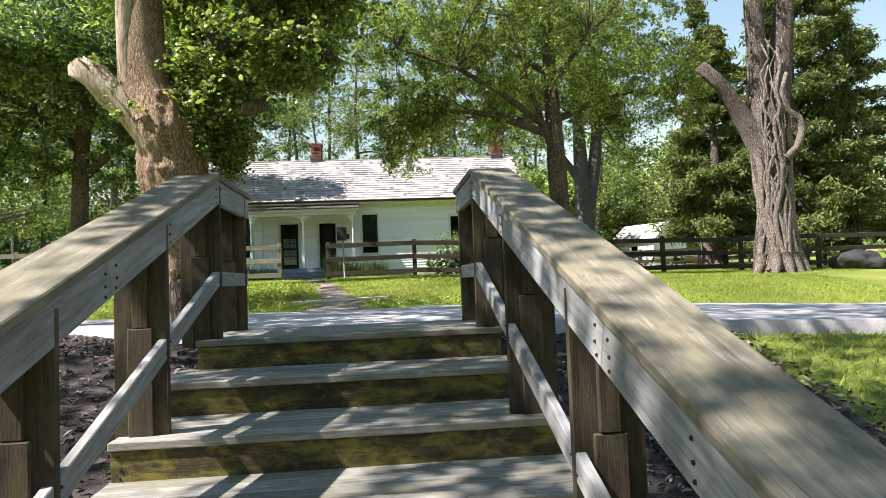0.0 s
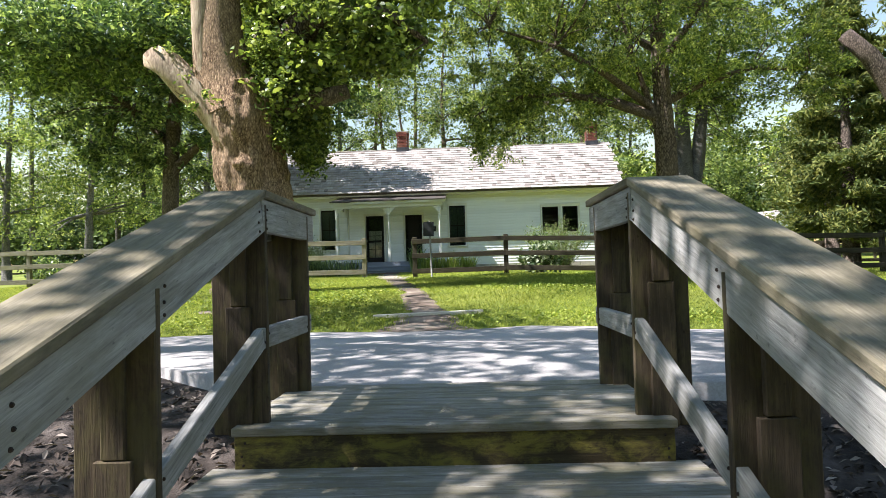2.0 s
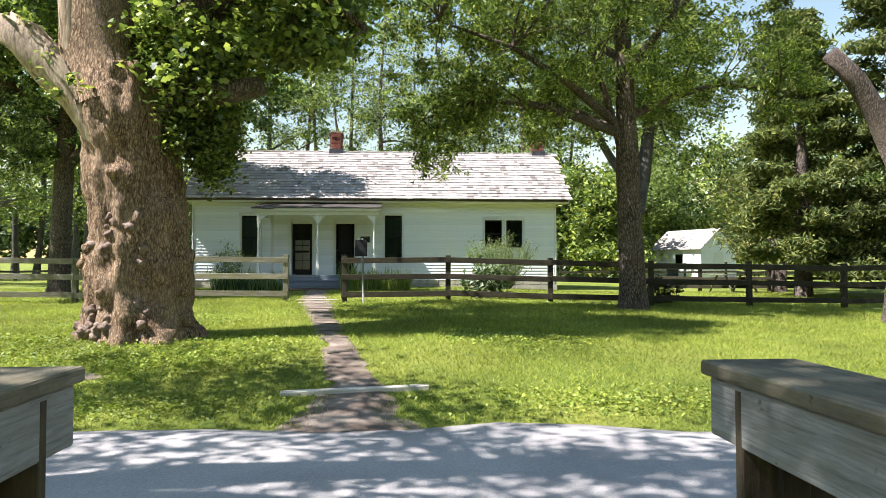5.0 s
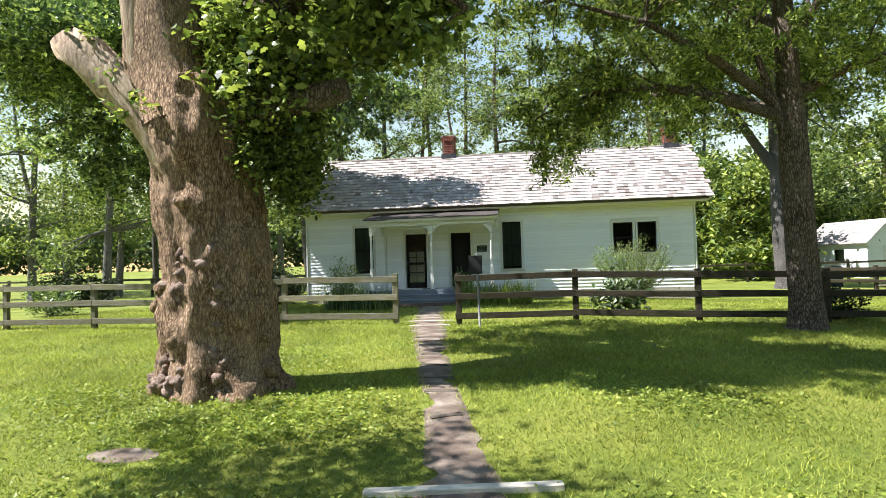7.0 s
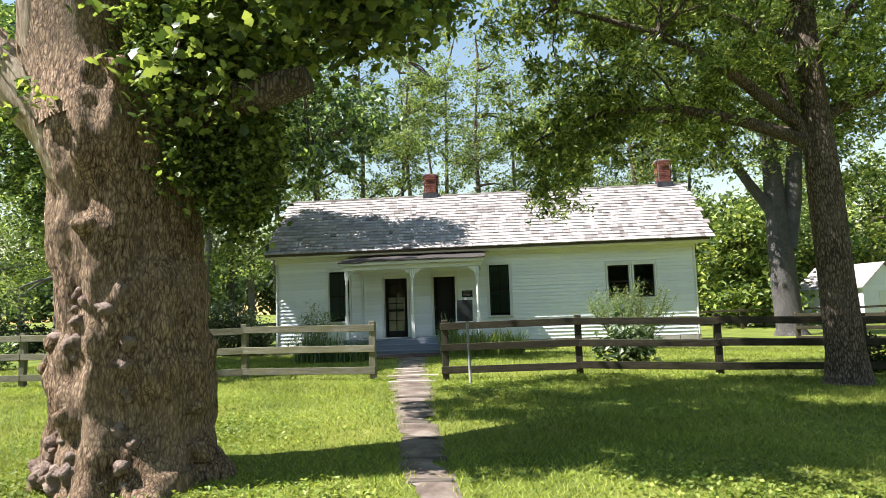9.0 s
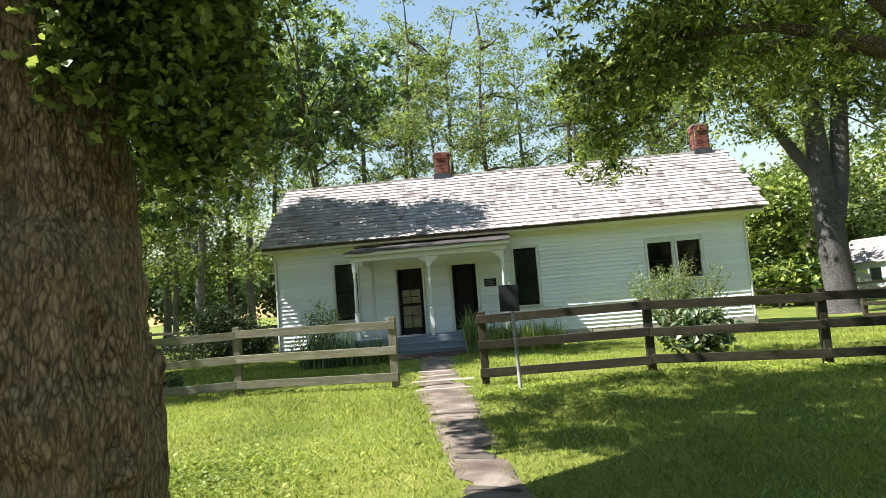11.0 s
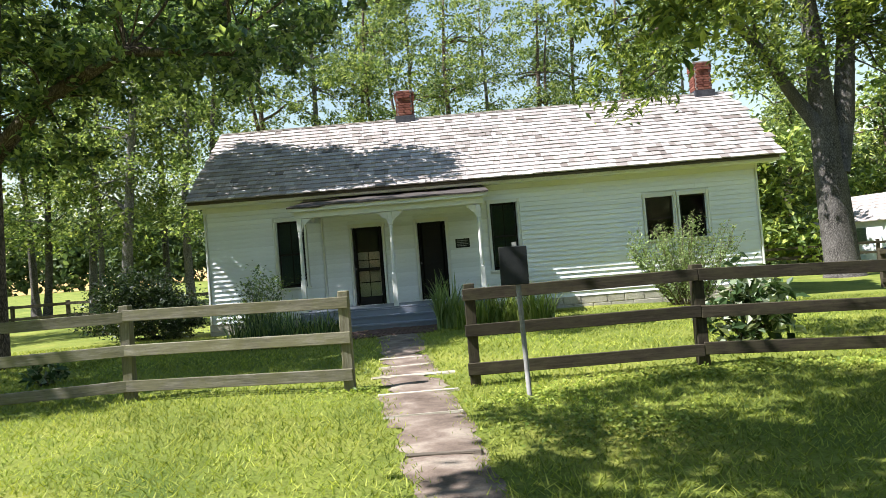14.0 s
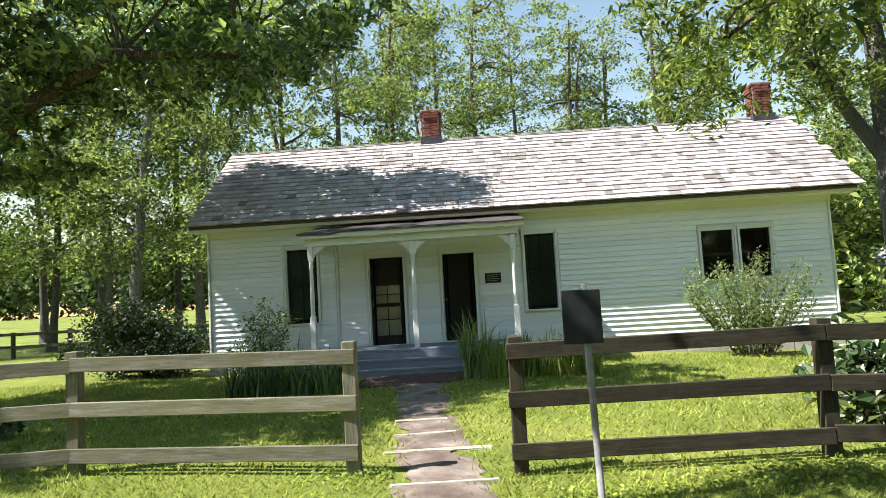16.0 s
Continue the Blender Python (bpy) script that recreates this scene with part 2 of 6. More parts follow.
M_LEAF_A = leaf_mat("vine_and_maple_leaf", (0.04, 0.07, 0.018), (0.16, 0.22, 0.046), (0.42, 0.48, 0.12), 0.42, 0.35, 0.5)
M_LEAF_B = leaf_mat("locust_leaf", (0.045, 0.08, 0.022), (0.18, 0.25, 0.055), (0.52, 0.56, 0.14), 0.38, 0.4, 0.4)
M_LEAF_G = leaf_mat("dark_leaf", (0.025, 0.055, 0.022), (0.10, 0.16, 0.05), (0.42, 0.50, 0.17), 0.38, 0.32, 0.6)
M_LEAF_W = leaf_mat("woodland_leaf", (0.06, 0.10, 0.04), (0.20, 0.265, 0.085), (0.44, 0.48, 0.16), 0.45, 0.4)
M_LEAF_FAR = leaf_mat("far_leaf", (0.05, 0.08, 0.035), (0.10, 0.14, 0.06), (0.20, 0.25, 0.10), 0.35, 0.7)
M_CEDAR = leaf_mat("cedar_spray", (0.05, 0.075, 0.025), (0.12, 0.15, 0.04), (0.27, 0.27, 0.08), 0.25, 0.7)
M_LEAF_S = leaf_mat("pale_shrub_leaf", (0.10, 0.15, 0.05), (0.22, 0.29, 0.10), (0.40, 0.46, 0.22), 0.35)
M_LEAF_H = leaf_mat("variegated_leaf", (0.03, 0.06, 0.02), (0.08, 0.13, 0.045), (0.62, 0.66, 0.50), 0.25, 0.45)
# tree shade over the dark bushes is put into these near-black greens
M_LEAF_D = leaf_mat("shade_darkened_leaf", (0.008, 0.018, 0.007), (0.02, 0.038, 0.013), (0.06, 0.085, 0.026), 0.2, 0.4)
M_LILY = leaf_mat("lily_leaf", (0.14, 0.20, 0.04), (0.26, 0.33, 0.07), (0.45, 0.48, 0.16), 0.4, 0.45)
M_BARK_A = bark_mat("tan_plated_bark", (0.035, 0.021, 0.012), (0.23, 0.145, 0.083), (0.56, 0.40, 0.255), 5.2, 0.06, 1.6, 0.18)
M_BLEACH = bark_mat("bleached_wood", (0.07, 0.04, 0.024), (0.34, 0.25, 0.165), (0.58, 0.48, 0.36), 2.2, 0.03, 0.9, 0.1)
M_BURL = rough_mat("pinkish_burl_bark", [(0.3, (0.17, 0.11, 0.08)), (0.5, (0.38, 0.27, 0.205)), (0.7, (0.55, 0.43, 0.35))], 9, 38, 1.0, 0.05)
M_BARK_B = bark_mat("dark_furrowed_bark", (0.035, 0.025, 0.018), (0.11, 0.08, 0.058), (0.21, 0.165, 0.12), 4.0, 0.03)
M_BARK_E = bark_mat("dark_grey_bark", (0.035, 0.03, 0.026), (0.095, 0.085, 0.074), (0.19, 0.175, 0.155), 5.0, 0.03)
M_BARK_C = bark_mat("grey_bark", (0.06, 0.056, 0.05), (0.15, 0.14, 0.125), (0.26, 0.245, 0.225), 4.0, 0.02)
M_BARK_D = bark_mat("shaggy_cedar_bark", (0.035, 0.026, 0.02), (0.11, 0.082, 0.064), (0.23, 0.18, 0.145), 5.0, 0.06)
M_VINE = bark_mat("pale_vine_bark", (0.055, 0.04, 0.03), (0.155, 0.118, 0.092), (0.29, 0.235, 0.19), 5.0, 0.01)
M_CUT = rough_mat("cut_wood", [(0.3, (0.22, 0.15, 0.09)), (0.7, (0.42, 0.31, 0.2))], 8, 40, 0.4, 0.01)


def glass_mat():
    m, nt, b = start("old_window_glass", 0.05)
    nt.nodes.remove(b)
    tr, gl, fr, mx = (nt.nodes.new("ShaderNode" + k) for k in ("BsdfTransparent", "BsdfGlossy", "Fresnel", "MixShader"))
    tr.inputs[0].default_value = (0.72, 0.78, 0.75, 1)
    gl.inputs["Roughness"].default_value = 0.04
    fr.inputs[0].default_value = 1.5
    bp = nt.nodes.new("ShaderNodeBump")
    bp.inputs["Strength"].default_value, bp.inputs["Distance"].default_value = 0.15, 0.004
    nt.links.new(grain(nt, coords(nt), 4, 2), bp.inputs["Height"])
    nt.links.new(bp.outputs[0], gl.inputs["Normal"])
    for p, q in ((fr.outputs[0], mx.inputs[0]), (tr.outputs[0], mx.inputs[1]), (gl.outputs[0], mx.inputs[2]), (mx.outputs[0], nt.nodes["Material Output"].inputs[0])):
        nt.links.new(p, q)
    return m


M_GLASS = glass_mat()

# ---- mesh helpers ----
rng = np.random.default_rng(7)


def place_of(ob):
    """Where an object stands in the world, by its own chain of parents."""
    return ob.matrix_basis.copy() if ob.parent is None else place_of(ob.parent) @ ob.matrix_basis


def under(ob, parent, m=None):
    """Parents ob and puts it at the world pose m."""
    ob.parent = parent
    ob.matrix_basis = place_of(parent).inverted() @ (m or Matrix())
    return ob


def link_mesh(name, me, material, parent=None, label="", kind=""):
    me.materials.append(material)
    ob = new(name, me)
    if parent is not None:
        under(ob, parent)
    return tagged(ob, label=label, kind=kind)


def part(name, bm, material, parent=None, label="", smooth=False):
    me = bpy.data.meshes.new(name)
    bm.to_mesh(me)
    bm.free()
    if smooth:
        for p in me.polygons:
            p.use_smooth = True
    return link_mesh(name, me, material, parent, label)


def arrays(name, verts, faces, material, parent=None, label="", smooth=False, kind=""):
    """One mesh from a vertex array (n, 3) and a face array (m, k)."""
    verts, faces = np.asarray(verts, np.float32), np.asarray(faces, np.int32)
    me = bpy.data.meshes.new(name)
    me.vertices.add(len(verts))
    me.vertices.foreach_set("co", verts.ravel())
    m, k = faces.shape
    me.loops.add(m * k)
    me.loops.foreach_set("vertex_index", faces.ravel())
    me.polygons.add(m)
    me.polygons.foreach_set("loop_start", np.arange(0, m * k, k, dtype=np.int32))
    me.polygons.foreach_set("use_smooth", np.full(m, smooth, bool))
    me.update(calc_edges=True)
    return link_mesh(name, me, material, parent, label, kind)


def thing(name, at=(0, 0, 0), label="", category="", group="", kind=""):
    ob = new(name)
    ob.location = at
    ob.empty_display_size = 0.1
    return tagged(ob, label, category, group, kind)


def box(bm, x0, x1, y0, y1, z0, z1):
    vs = [bm.verts.new((x, y, z)) for x in (x0, x1) for y in (y0, y1) for z in (z0, z1)]
    for f in ((0, 1, 3, 2), (4, 6, 7, 5), (0, 4, 5, 1), (2, 3, 7, 6), (0, 2, 6, 4), (1, 5, 7, 3)):
        bm.faces.new([vs[i] for i in f])
    return vs


def soft_box(x0, x1, y0, y1, z0, z1, bevel=0.006):
    bm = bmesh.new()
    box(bm, x0, x1, y0, y1, z0, z1)
    bmesh.ops.bevel(bm, geom=bm.edges[:], offset=bevel, segments=1, affect="EDGES")
    return bm


def board(name, a, b, w, h, material, parent, label="", bevel=0.006, wobble=0.0, flat=False):
    """A plank from a to b: w across, h high, grain along its length. The object keeps its own local x along the plank."""
    a, b = Vector(a), Vector(b)
    d = b - a
    length = d.length
    bm = bmesh.new()
    box(bm, 0, length, -w / 2, w / 2, -h / 2, h / 2)
    bmesh.ops.bevel(bm, geom=bm.edges[:], offset=bevel, segments=1, affect="EDGES")
    if wobble:
        for v in bm.verts:
            v.co += Vector((0, random.uniform(-wobble, wobble), random.uniform(-wobble, wobble)))
    x = d.normalized()
    ref = Vector((0, 0, 1)) if abs(x.z) < 0.95 else Vector((0, 1, 0))
    y = ref.cross(x).normalized()
    z = x.cross(y)
    m = Matrix((x, y, z)).transposed().to_4x4()
    m.translation = a
    ob = part(name, bm, material, None, label)
    ob.matrix_basis = m
    if parent is not None:
        under(ob, parent, m)
    return ob


def sweep(pts, radii, segs=12, rough=0.0, freq=2.0, close=True, seed=0):
    """A tube through pts; returns verts, quads."""
    pts = [Vector(p) for p in pts]
    n = len(pts)
    V, F = [], []
    side = None
    for i, p in enumerate(pts):
        t = (pts[min(i + 1, n - 1)] - pts[max(i - 1, 0)]).normalized()
        if side is None:
            side = t.orthogonal().normalized()
        side = (side - t * side.dot(t)).normalized()
        up = t.cross(side)
        for j in range(segs):
            a = 2 * math.pi * j / segs
            d = side * math.cos(a) + up * math.sin(a)
            r = radii[i]
            q = p + d * r
            if rough:
                r *= 1 + rough * noise.noise(q * freq + Vector((seed, seed, 0))) + 0.5 * rough * noise.noise(q * freq * 2.7)
                q = p + d * r
            V.append(q)
    for i in range(n - 1):
        for j in range(segs):
            k = (j + 1) % segs
            F.append((i * segs + j, i * segs + k, (i + 1) * segs + k, (i + 1) * segs + j))
    if close:
        for ring, c in ((0, pts[0]), (n - 1, pts[-1])):
            V.append(c)
            ci = len(V) - 1
            for j in range(0, segs, 1):
                k = (j + 1) % segs
                F.append((ci, ring * segs + j, ring * segs + k, ring * segs + k))
    return V, F


def tubes_part(name, tubes, material, parent, label="", smooth=True):
    V, F, o = [], [], 0
    for v, f in tubes:
        V += v
        F += [tuple(i + o for i in q) for q in f]
        o += len(v)
    me = bpy.data.meshes.new(name)
    me.from_pydata([tuple(v) for v in V], [], [tuple(dict.fromkeys(q)) for q in F])
    if smooth:
        for p in me.polygons:
            p.use_smooth = True
    me.update()
    return link_mesh(name, me, material, parent, label)


def limbs_part(name, tubes, material, parent):
    for tb_ in tubes:
        tubes_part(name, [tb_], material, parent)


def curve_pts(a, b, n=8, bend=0.1, sag=0.0, seed=0):
    a, b = Vector(a), Vector(b)
    r = random.Random(seed)
    L = (b - a).length
    w = Vector((r.uniform(-1, 1), r.uniform(-1, 1), r.uniform(-0.4, 0.4))) * bend * L
    w2 = Vector((r.uniform(-1, 1), r.uniform(-1, 1), r.uniform(-0.4, 0.4))) * bend * L * 0.4
    out = []
    for i in range(n):
        t = i / (n - 1)
        out.append(a.lerp(b, t) + w * math.sin(math.pi * t) * 0.5 + w2 * math.sin(2 * math.pi * t) + Vector((0, 0, sag * L * math.sin(math.pi * t))))
    return out


def leaf_arrays(centres, size, width=0.5, up=0.4, droop=0.0, jitter=0.35, fold=0.15):
    """Folded rhombic leaves, one quad pair each, at the centres."""
    n = len(centres)
    nrm = rng.normal(size=(n, 3))
    nrm[:, 2] = np.abs(nrm[:, 2]) + up
    nrm /= np.linalg.norm(nrm, axis=1)[:, None]
    d = rng.normal(size=(n, 3))
    d[:, 2] -= droop
    d -= nrm * np.sum(d * nrm, 1)[:, None]
    d /= np.linalg.norm(d, axis=1)[:, None] + 1e-9
    s = np.cross(nrm, d)
    L = size * (1 + jitter * rng.uniform(-1, 1, n))[:, None]
    W = L * width
    v = np.empty((n, 4, 3))
    v[:, 0] = centres - d * L * 0.5
    v[:, 1] = centres + s * W * 0.5 + nrm * L * fold * 0.5 - d * L * 0.08
    v[:, 2] = centres + d * L * 0.5 - nrm * L * fold * 0.5
    v[:, 3] = centres - s * W * 0.5 + nrm * L * fold * 0.5 - d * L * 0.08
    f = np.arange(n * 4).reshape(n, 4)
    return v.reshape(-1, 3), f


def lobed_arrays(centres, size, up=0.4, droop=0.3):
    """Broader six-cornered leaves for foliage close to the eye."""
    n = len(centres)
    nrm = rng.normal(size=(n, 3)) * 0.8
    nrm[:, 2] = np.abs(nrm[:, 2]) + up
    nrm /= np.linalg.norm(nrm, axis=1)[:, None]
    d = rng.normal(size=(n, 3))
    d[:, 2] -= droop
    d -= nrm * np.sum(d * nrm, 1)[:, None]
    d /= np.linalg.norm(d, axis=1)[:, None] + 1e-9
    s = np.cross(nrm, d)
    L = size * rng.uniform(0.6, 1.3, n)[:, None]
    v = np.empty((n, 8, 3))
    for k, (a, b, c) in enumerate(((-0.5, 0, 0), (-0.25, 0.30, 0.06), (0.0, 0.20, 0.05), (0.12, 0.34, 0.02), (0.55, 0, -0.14), (0.12, -0.34, 0.02), (0.0, -0.20, 0.05), (-0.25, -0.30, 0.06))):
        v[:, k] = centres + d * L * a + s * L * b + nrm * L * c
    return v.reshape(-1, 3), np.arange(n * 8).reshape(n, 8)


def cloud(blobs, n, clump=0.35, per=28, shell=0.55, flat=0.8, spray=0.0):
    """Leaf places: clumps set mostly near the surface of ellipsoids (centre, radii)."""
    vol = np.array([r[0] * r[1] * r[2] for _, r in blobs]) ** 0.75
    vol = vol / vol.sum()
    out, tips = [], []
    for (c, r), share in zip(blobs, vol):
        k = max(3, int(n * share / per))
        u = rng.normal(size=(k, 3))
        u /= np.linalg.norm(u, axis=1)[:, None]
        q = np.array(c) + u * np.array(r) * (shell + (1 - shell) * rng.uniform(0, 1, (k, 1)) ** 0.6) * rng.uniform(0.75, 1.12, (k, 1))
        tips.append(q)
        g = rng.normal(size=(k, per, 3)) * clump * np.array((1, 1, flat)) * rng.uniform(0.6, 1.3, (k, 1, 1))
        if spray:
            # each clump is stretched along a twig that points outwards and droops
            w = u + 0.7 * rng.normal(size=(k, 3))
            w[:, 2] = w[:, 2] * 0.45 - 0.2
            w /= np.linalg.norm(w, axis=1)[:, None]
            g = g * (1 - 0.6 * spray) + w[:, None, :] * rng.uniform(-1.4, 2.0, (k, per, 1)) * clump * spray * 1.3
        out.append((q[:, None, :] + g).reshape(-1, 3))
    return np.concatenate(out), np.concatenate(tips)


# ---- ground ----
GY = [-300, -60, -1.0, 0.2, 5.0, 9.2, 10.3, 12.5, 15.0, 21.0, 30.0, 45.0, 120.0, 900.0]
GZ = [-0.3, -0.3, -0.24, -0.2, 0.98, 1.10, 1.22, 1.48, 1.54, 1.64, 1.76, 1.95, 4.4, 12.0]


def zg(x, y):
    x, y = np.asarray(x, float), np.asarray(y, float)
    far = np.clip((y - 9) / 4, 0, 1)
    tilt = np.interp(y, [1, 4, 9.2, 12], [0, 0.035, 0.035, 0.025]) * np.clip(x - 0.7, 0, 9)
    knoll = 0.07 * np.exp(-((x + 4.1) ** 2 + (y - 13.1) ** 2) / 1.6)
    return np.interp(y, GY, GZ) + 0.025 * np.sin(x * 0.9 + 0.6 * y) * far - tilt + knoll


def gz(x, y):
    return float(zg(x, y))


def sheet(name, xs, ys, material, lift=0.0, label="", kind="structure", edge=None):
    X, Y = np.meshgrid(xs, ys)
    if edge is not None:
        X, Y = edge(X, Y)
    Z = zg(X, Y) + lift
    V = np.stack([X, Y, Z], -1).reshape(-1, 3)
    nx, ny = len(xs), len(ys)
    i = np.arange(nx * ny).reshape(ny, nx)
    F = np.stack([i[:-1, :-1], i[:-1, 1:], i[1:, 1:], i[1:, :-1]], -1).reshape(-1, 4)
    return arrays(name, V, F, material, None, label, True, kind)


gx = np.concatenate([[-900, -300, -120, -60], np.linspace(-40, -15, 26)[:-1], np.linspace(-15, 15, 121), np.linspace(15, 40, 26)[1:], [60, 120, 300, 900]])
gy = np.concatenate([[-300, -100, -30], np.linspace(-10, 32, 169), np.linspace(33, 60, 28), [75, 100, 120, 200, 400, 900]])
sheet("ground", gx, gy, M_LAWN, label="mown green lawn sloping gently up to the house")


# ---- road, path and mulch ----
def slab(name, near, far, material, label, thick=0.3, n=160, x0=-60, x1=70, z=1.15):
    """A raised sheet between two wavy edges y = near(x) and y = far(x)."""
    xs = np.linspace(x0, x1, n)
    rows = 14
    V, F = [], []
    for i in range(rows):
        t = i / (rows - 1)
        y = near(xs) * (1 - t) + far(xs) * t
        zz = z - 0.035 * np.clip(xs - 0.7, 0, 9) + 0.012 * np.sin(xs * 1.7 + y * 2.1) - 0.03 * (abs(2 * t - 1) ** 4)
        V.append(np.stack([xs, y, zz], -1))
    V.insert(0, V[0] - np.array((0, 0, thick)))
    V.append(V[-1] - np.array((0, 0, thick)))
    i = np.arange((rows + 2) * n).reshape(rows + 2, n)
    F = np.stack([i[:-1, :-1], i[:-1, 1:], i[1:, 1:], i[1:, :-1]], -1).reshape(-1, 4)
    return arrays(name, np.concatenate(V), F, material, None, label, True, "structure")


slab("road", lambda x: 5.19 + 0.03 * np.sin(x * 2.3) + np.clip(-1.55 - x, 0, 2.3) * 0.95, lambda x: 9.15 + 0.07 * np.sin(x * 1.9) + 0.04 * np.sin(x * 5.1),
     M_ROAD, "pale grey compacted gravel road crossing in front of the lawn")

PATH_X = lambda y: np.interp(y, [9.0, 10.3, 11.7, 14.85, 20.0, 23.5, 28.3], [-0.85, -0.82, -1.07, -1.64, -2.42, -2.88, -3.45])
PATH_W = lambda y: np.interp(y, [9.0, 9.6, 10.6, 11.7, 14.85, 17.5, 20.0, 23.5, 26, 28.3], [0.85, 0.6, 0.36, 0.27, 0.29, 0.36, 0.52, 0.45, 0.5, 0.9])


def path_edge(X, Y):
    wob = 0.09 * np.sin(Y * 3.1) + 0.06 * np.sin(Y * 7.7 + 1)
    side = np.where(X > 0, 1.9, 4.3)
    ragged = 1 + 0.22 * np.sin(Y * 2.3 + side * 3) + 0.16 * np.sin(Y * 6.1 + side * 5) + 0.1 * np.sin(Y * 14.3 + side)
    return PATH_X(Y) + X * (PATH_W(Y) + 0.06 * np.sin(Y * 5.3 + 2)) * ragged + wob * 0.8, Y


dirt = sheet("path", np.linspace(-1, 1, 9), np.linspace(9.05, 28.3, 300), M_DIRT, 0.02, "narrow trodden dirt path over the lawn to the porch", "structure", path_edge)
for v in dirt.data.vertices:
    across = abs(v.co.x - float(PATH_X(v.co.y))) / float(PATH_W(v.co.y))
    v.co.z += -0.03 * across ** 3 + 0.012 * noise.noise(v.co * 2.2)

bare = sheet("ground", np.linspace(-1, 1, 13), np.linspace(-1, 1, 13), M_DIRT, 0.004, "bare patch of dry earth beside the tree", "structure",
             lambda X, Y: (-4.0 + 0.34 * X * np.sqrt(1 - Y * Y * 0.5), 10.95 + 0.17 * Y * np.sqrt(1 - X * X * 0.5)))


def bed_edge(X, Y):
    return X + 0.12 * np.sin(Y * 3.3) * (np.abs(X) > 3), Y


for x0, x1 in ((-7.5, -1.3), (0.62, 2.7)):
    sheet("ground", np.linspace(x0, x1, 30), np.linspace(-2.5, 5.2 if x0 > 0 else 8.3, 40), M_MULCH, 0.03, "dark bark mulch and dry leaves beside the stairs", "structure", bed_edge)

# scattered dry leaves and chips
pts = []
for x0, x1, n in ((-7.3, -1.38, 12000), (0.7, 2.9, 6000)):
    p = np.stack([rng.uniform(x0, x1, n), rng.uniform(-2.4, 5.15 if x0 > 0 else 7.6, n)], -1)
    p = p[p[:, 1] < 5.1 + (np.clip(-1.55 - p[:, 0], 0, 2.3) * 0.95)]
    pts.append(p)
p = np.concatenate(pts)
c = np.column_stack([p, zg(p[:, 0], p[:, 1]) + 0.045])
V, F = leaf_arrays(c, 0.06, 0.45, 1.6)
tagged(arrays("leaf_litter", V, F, M_LITTER, None, "curled brown dry leaves and bark chips on the mulch", kind="stuff"), category="leaves")

# plank and timbers across the path
pl = thing("plank", (-0.82, 10.31, gz(-0.82, 10.31)), "pale weathered plank set across the start of the path", "plank")
board("board", (-1.58, 10.24, gz(-1.5, 10.24) + 0.008), (-0.05, 10.38, gz(0, 10.38) + 0.012), 0.11, 0.06, M_PLANK, pl, wobble=0.004)
for k, y in enumerate((11.95, 12.9, 13.7, 14.6, 15.6, 16.7, 18.0)):
    x, w = float(PATH_X(y)), float(PATH_W(y)) * random.uniform(0.55, 0.8)
    tm = thing("path_timber", (x, y, gz(x, y)), "old dark timber laid across the dirt path as a step", "timber", "timbers across the path")
    a = random.uniform(-0.06, 0.06)
    board("beam", (x - w, y - a, gz(x, y) + 0.004), (x + w, y + a, gz(x, y) + 0.006), 0.08, 0.06, M_LOG, tm, bevel=0.015, wobble=0.012)


for y, xa, xb in ((19.4, -2.75, -1.95), (20.6, -2.95, -2.0), (21.85, -3.2, -2.05), (22.7, -3.2, -2.45), (23.55, -3.3, -2.6)):
    z_ = gz((xa + xb) / 2, y)
    tm = thing("path_edging", ((xa + xb) / 2, y, z_), "thin pale sunken timber edge across the worn path", "timber", "pale timbers across the path")
    board("beam", (xa, y - 0.02, z_ + 0.006), (xb, y + 0.05, z_ + 0.008), 0.045, 0.05, M_PLANK, tm, bevel=0.012, wobble=0.01)
M_PAVE = rough_mat("dark_paving_brick", [(0.3, (0.07, 0.045, 0.035)), (0.7, (0.19, 0.115, 0.09))], 7, 40, 0.5, 0.01)
# small paving bricks at the foot of the porch
bp = thing("brick_paving", (-3.5, 27.4, gz(-3.5, 27.4)), "worn dark red brick paving at the porch steps", "paving")
bm0 = soft_box(-0.1, 0.1, -0.048, 0.048, -0.03, 0.03, 0.008)
me_pave = bpy.data.meshes.new("brick")
bm0.to_mesh(me_pave)
bm0.free()
me_pave.materials.append(M_PAVE)
for i in range(12):
    for j in range(9):
        x, y = -4.4 + j * 0.215 + (0.1 if i % 2 else 0) + random.uniform(-0.004, 0.004), 26.9 + i * 0.108
        under(new("brick", me_pave), bp, pose(x, y, gz(x, y) + 0.012 + random.uniform(-0.005, 0.005), 0, 0, random.uniform(-2, 2)))

# ---- the wooden stairs ----
S_Y, S_Z, TREAD, RISE = 4.05, 1.155, 0.57, 0.187
XL, XR = -1.35, 0.65
stairs = thing("outdoor_staircase", (-0.35, 2.0, gz(-0.35, 0)), "weathered grey timber outdoor staircase with handrails on posts", "stairs")
bm = bmesh.new()
bmesh.ops.create_uvsphere(bm, u_segments=6, v_segments=4, radius=0.0065)
me_nail = bpy.data.meshes.new("nail")
bm.to_mesh(me_nail)
bm.free()
me_nail.materials.append(M_NAIL)


def nail(x, y, z):
    under(new("nail", me_nail), stairs, pose(x, y, z))


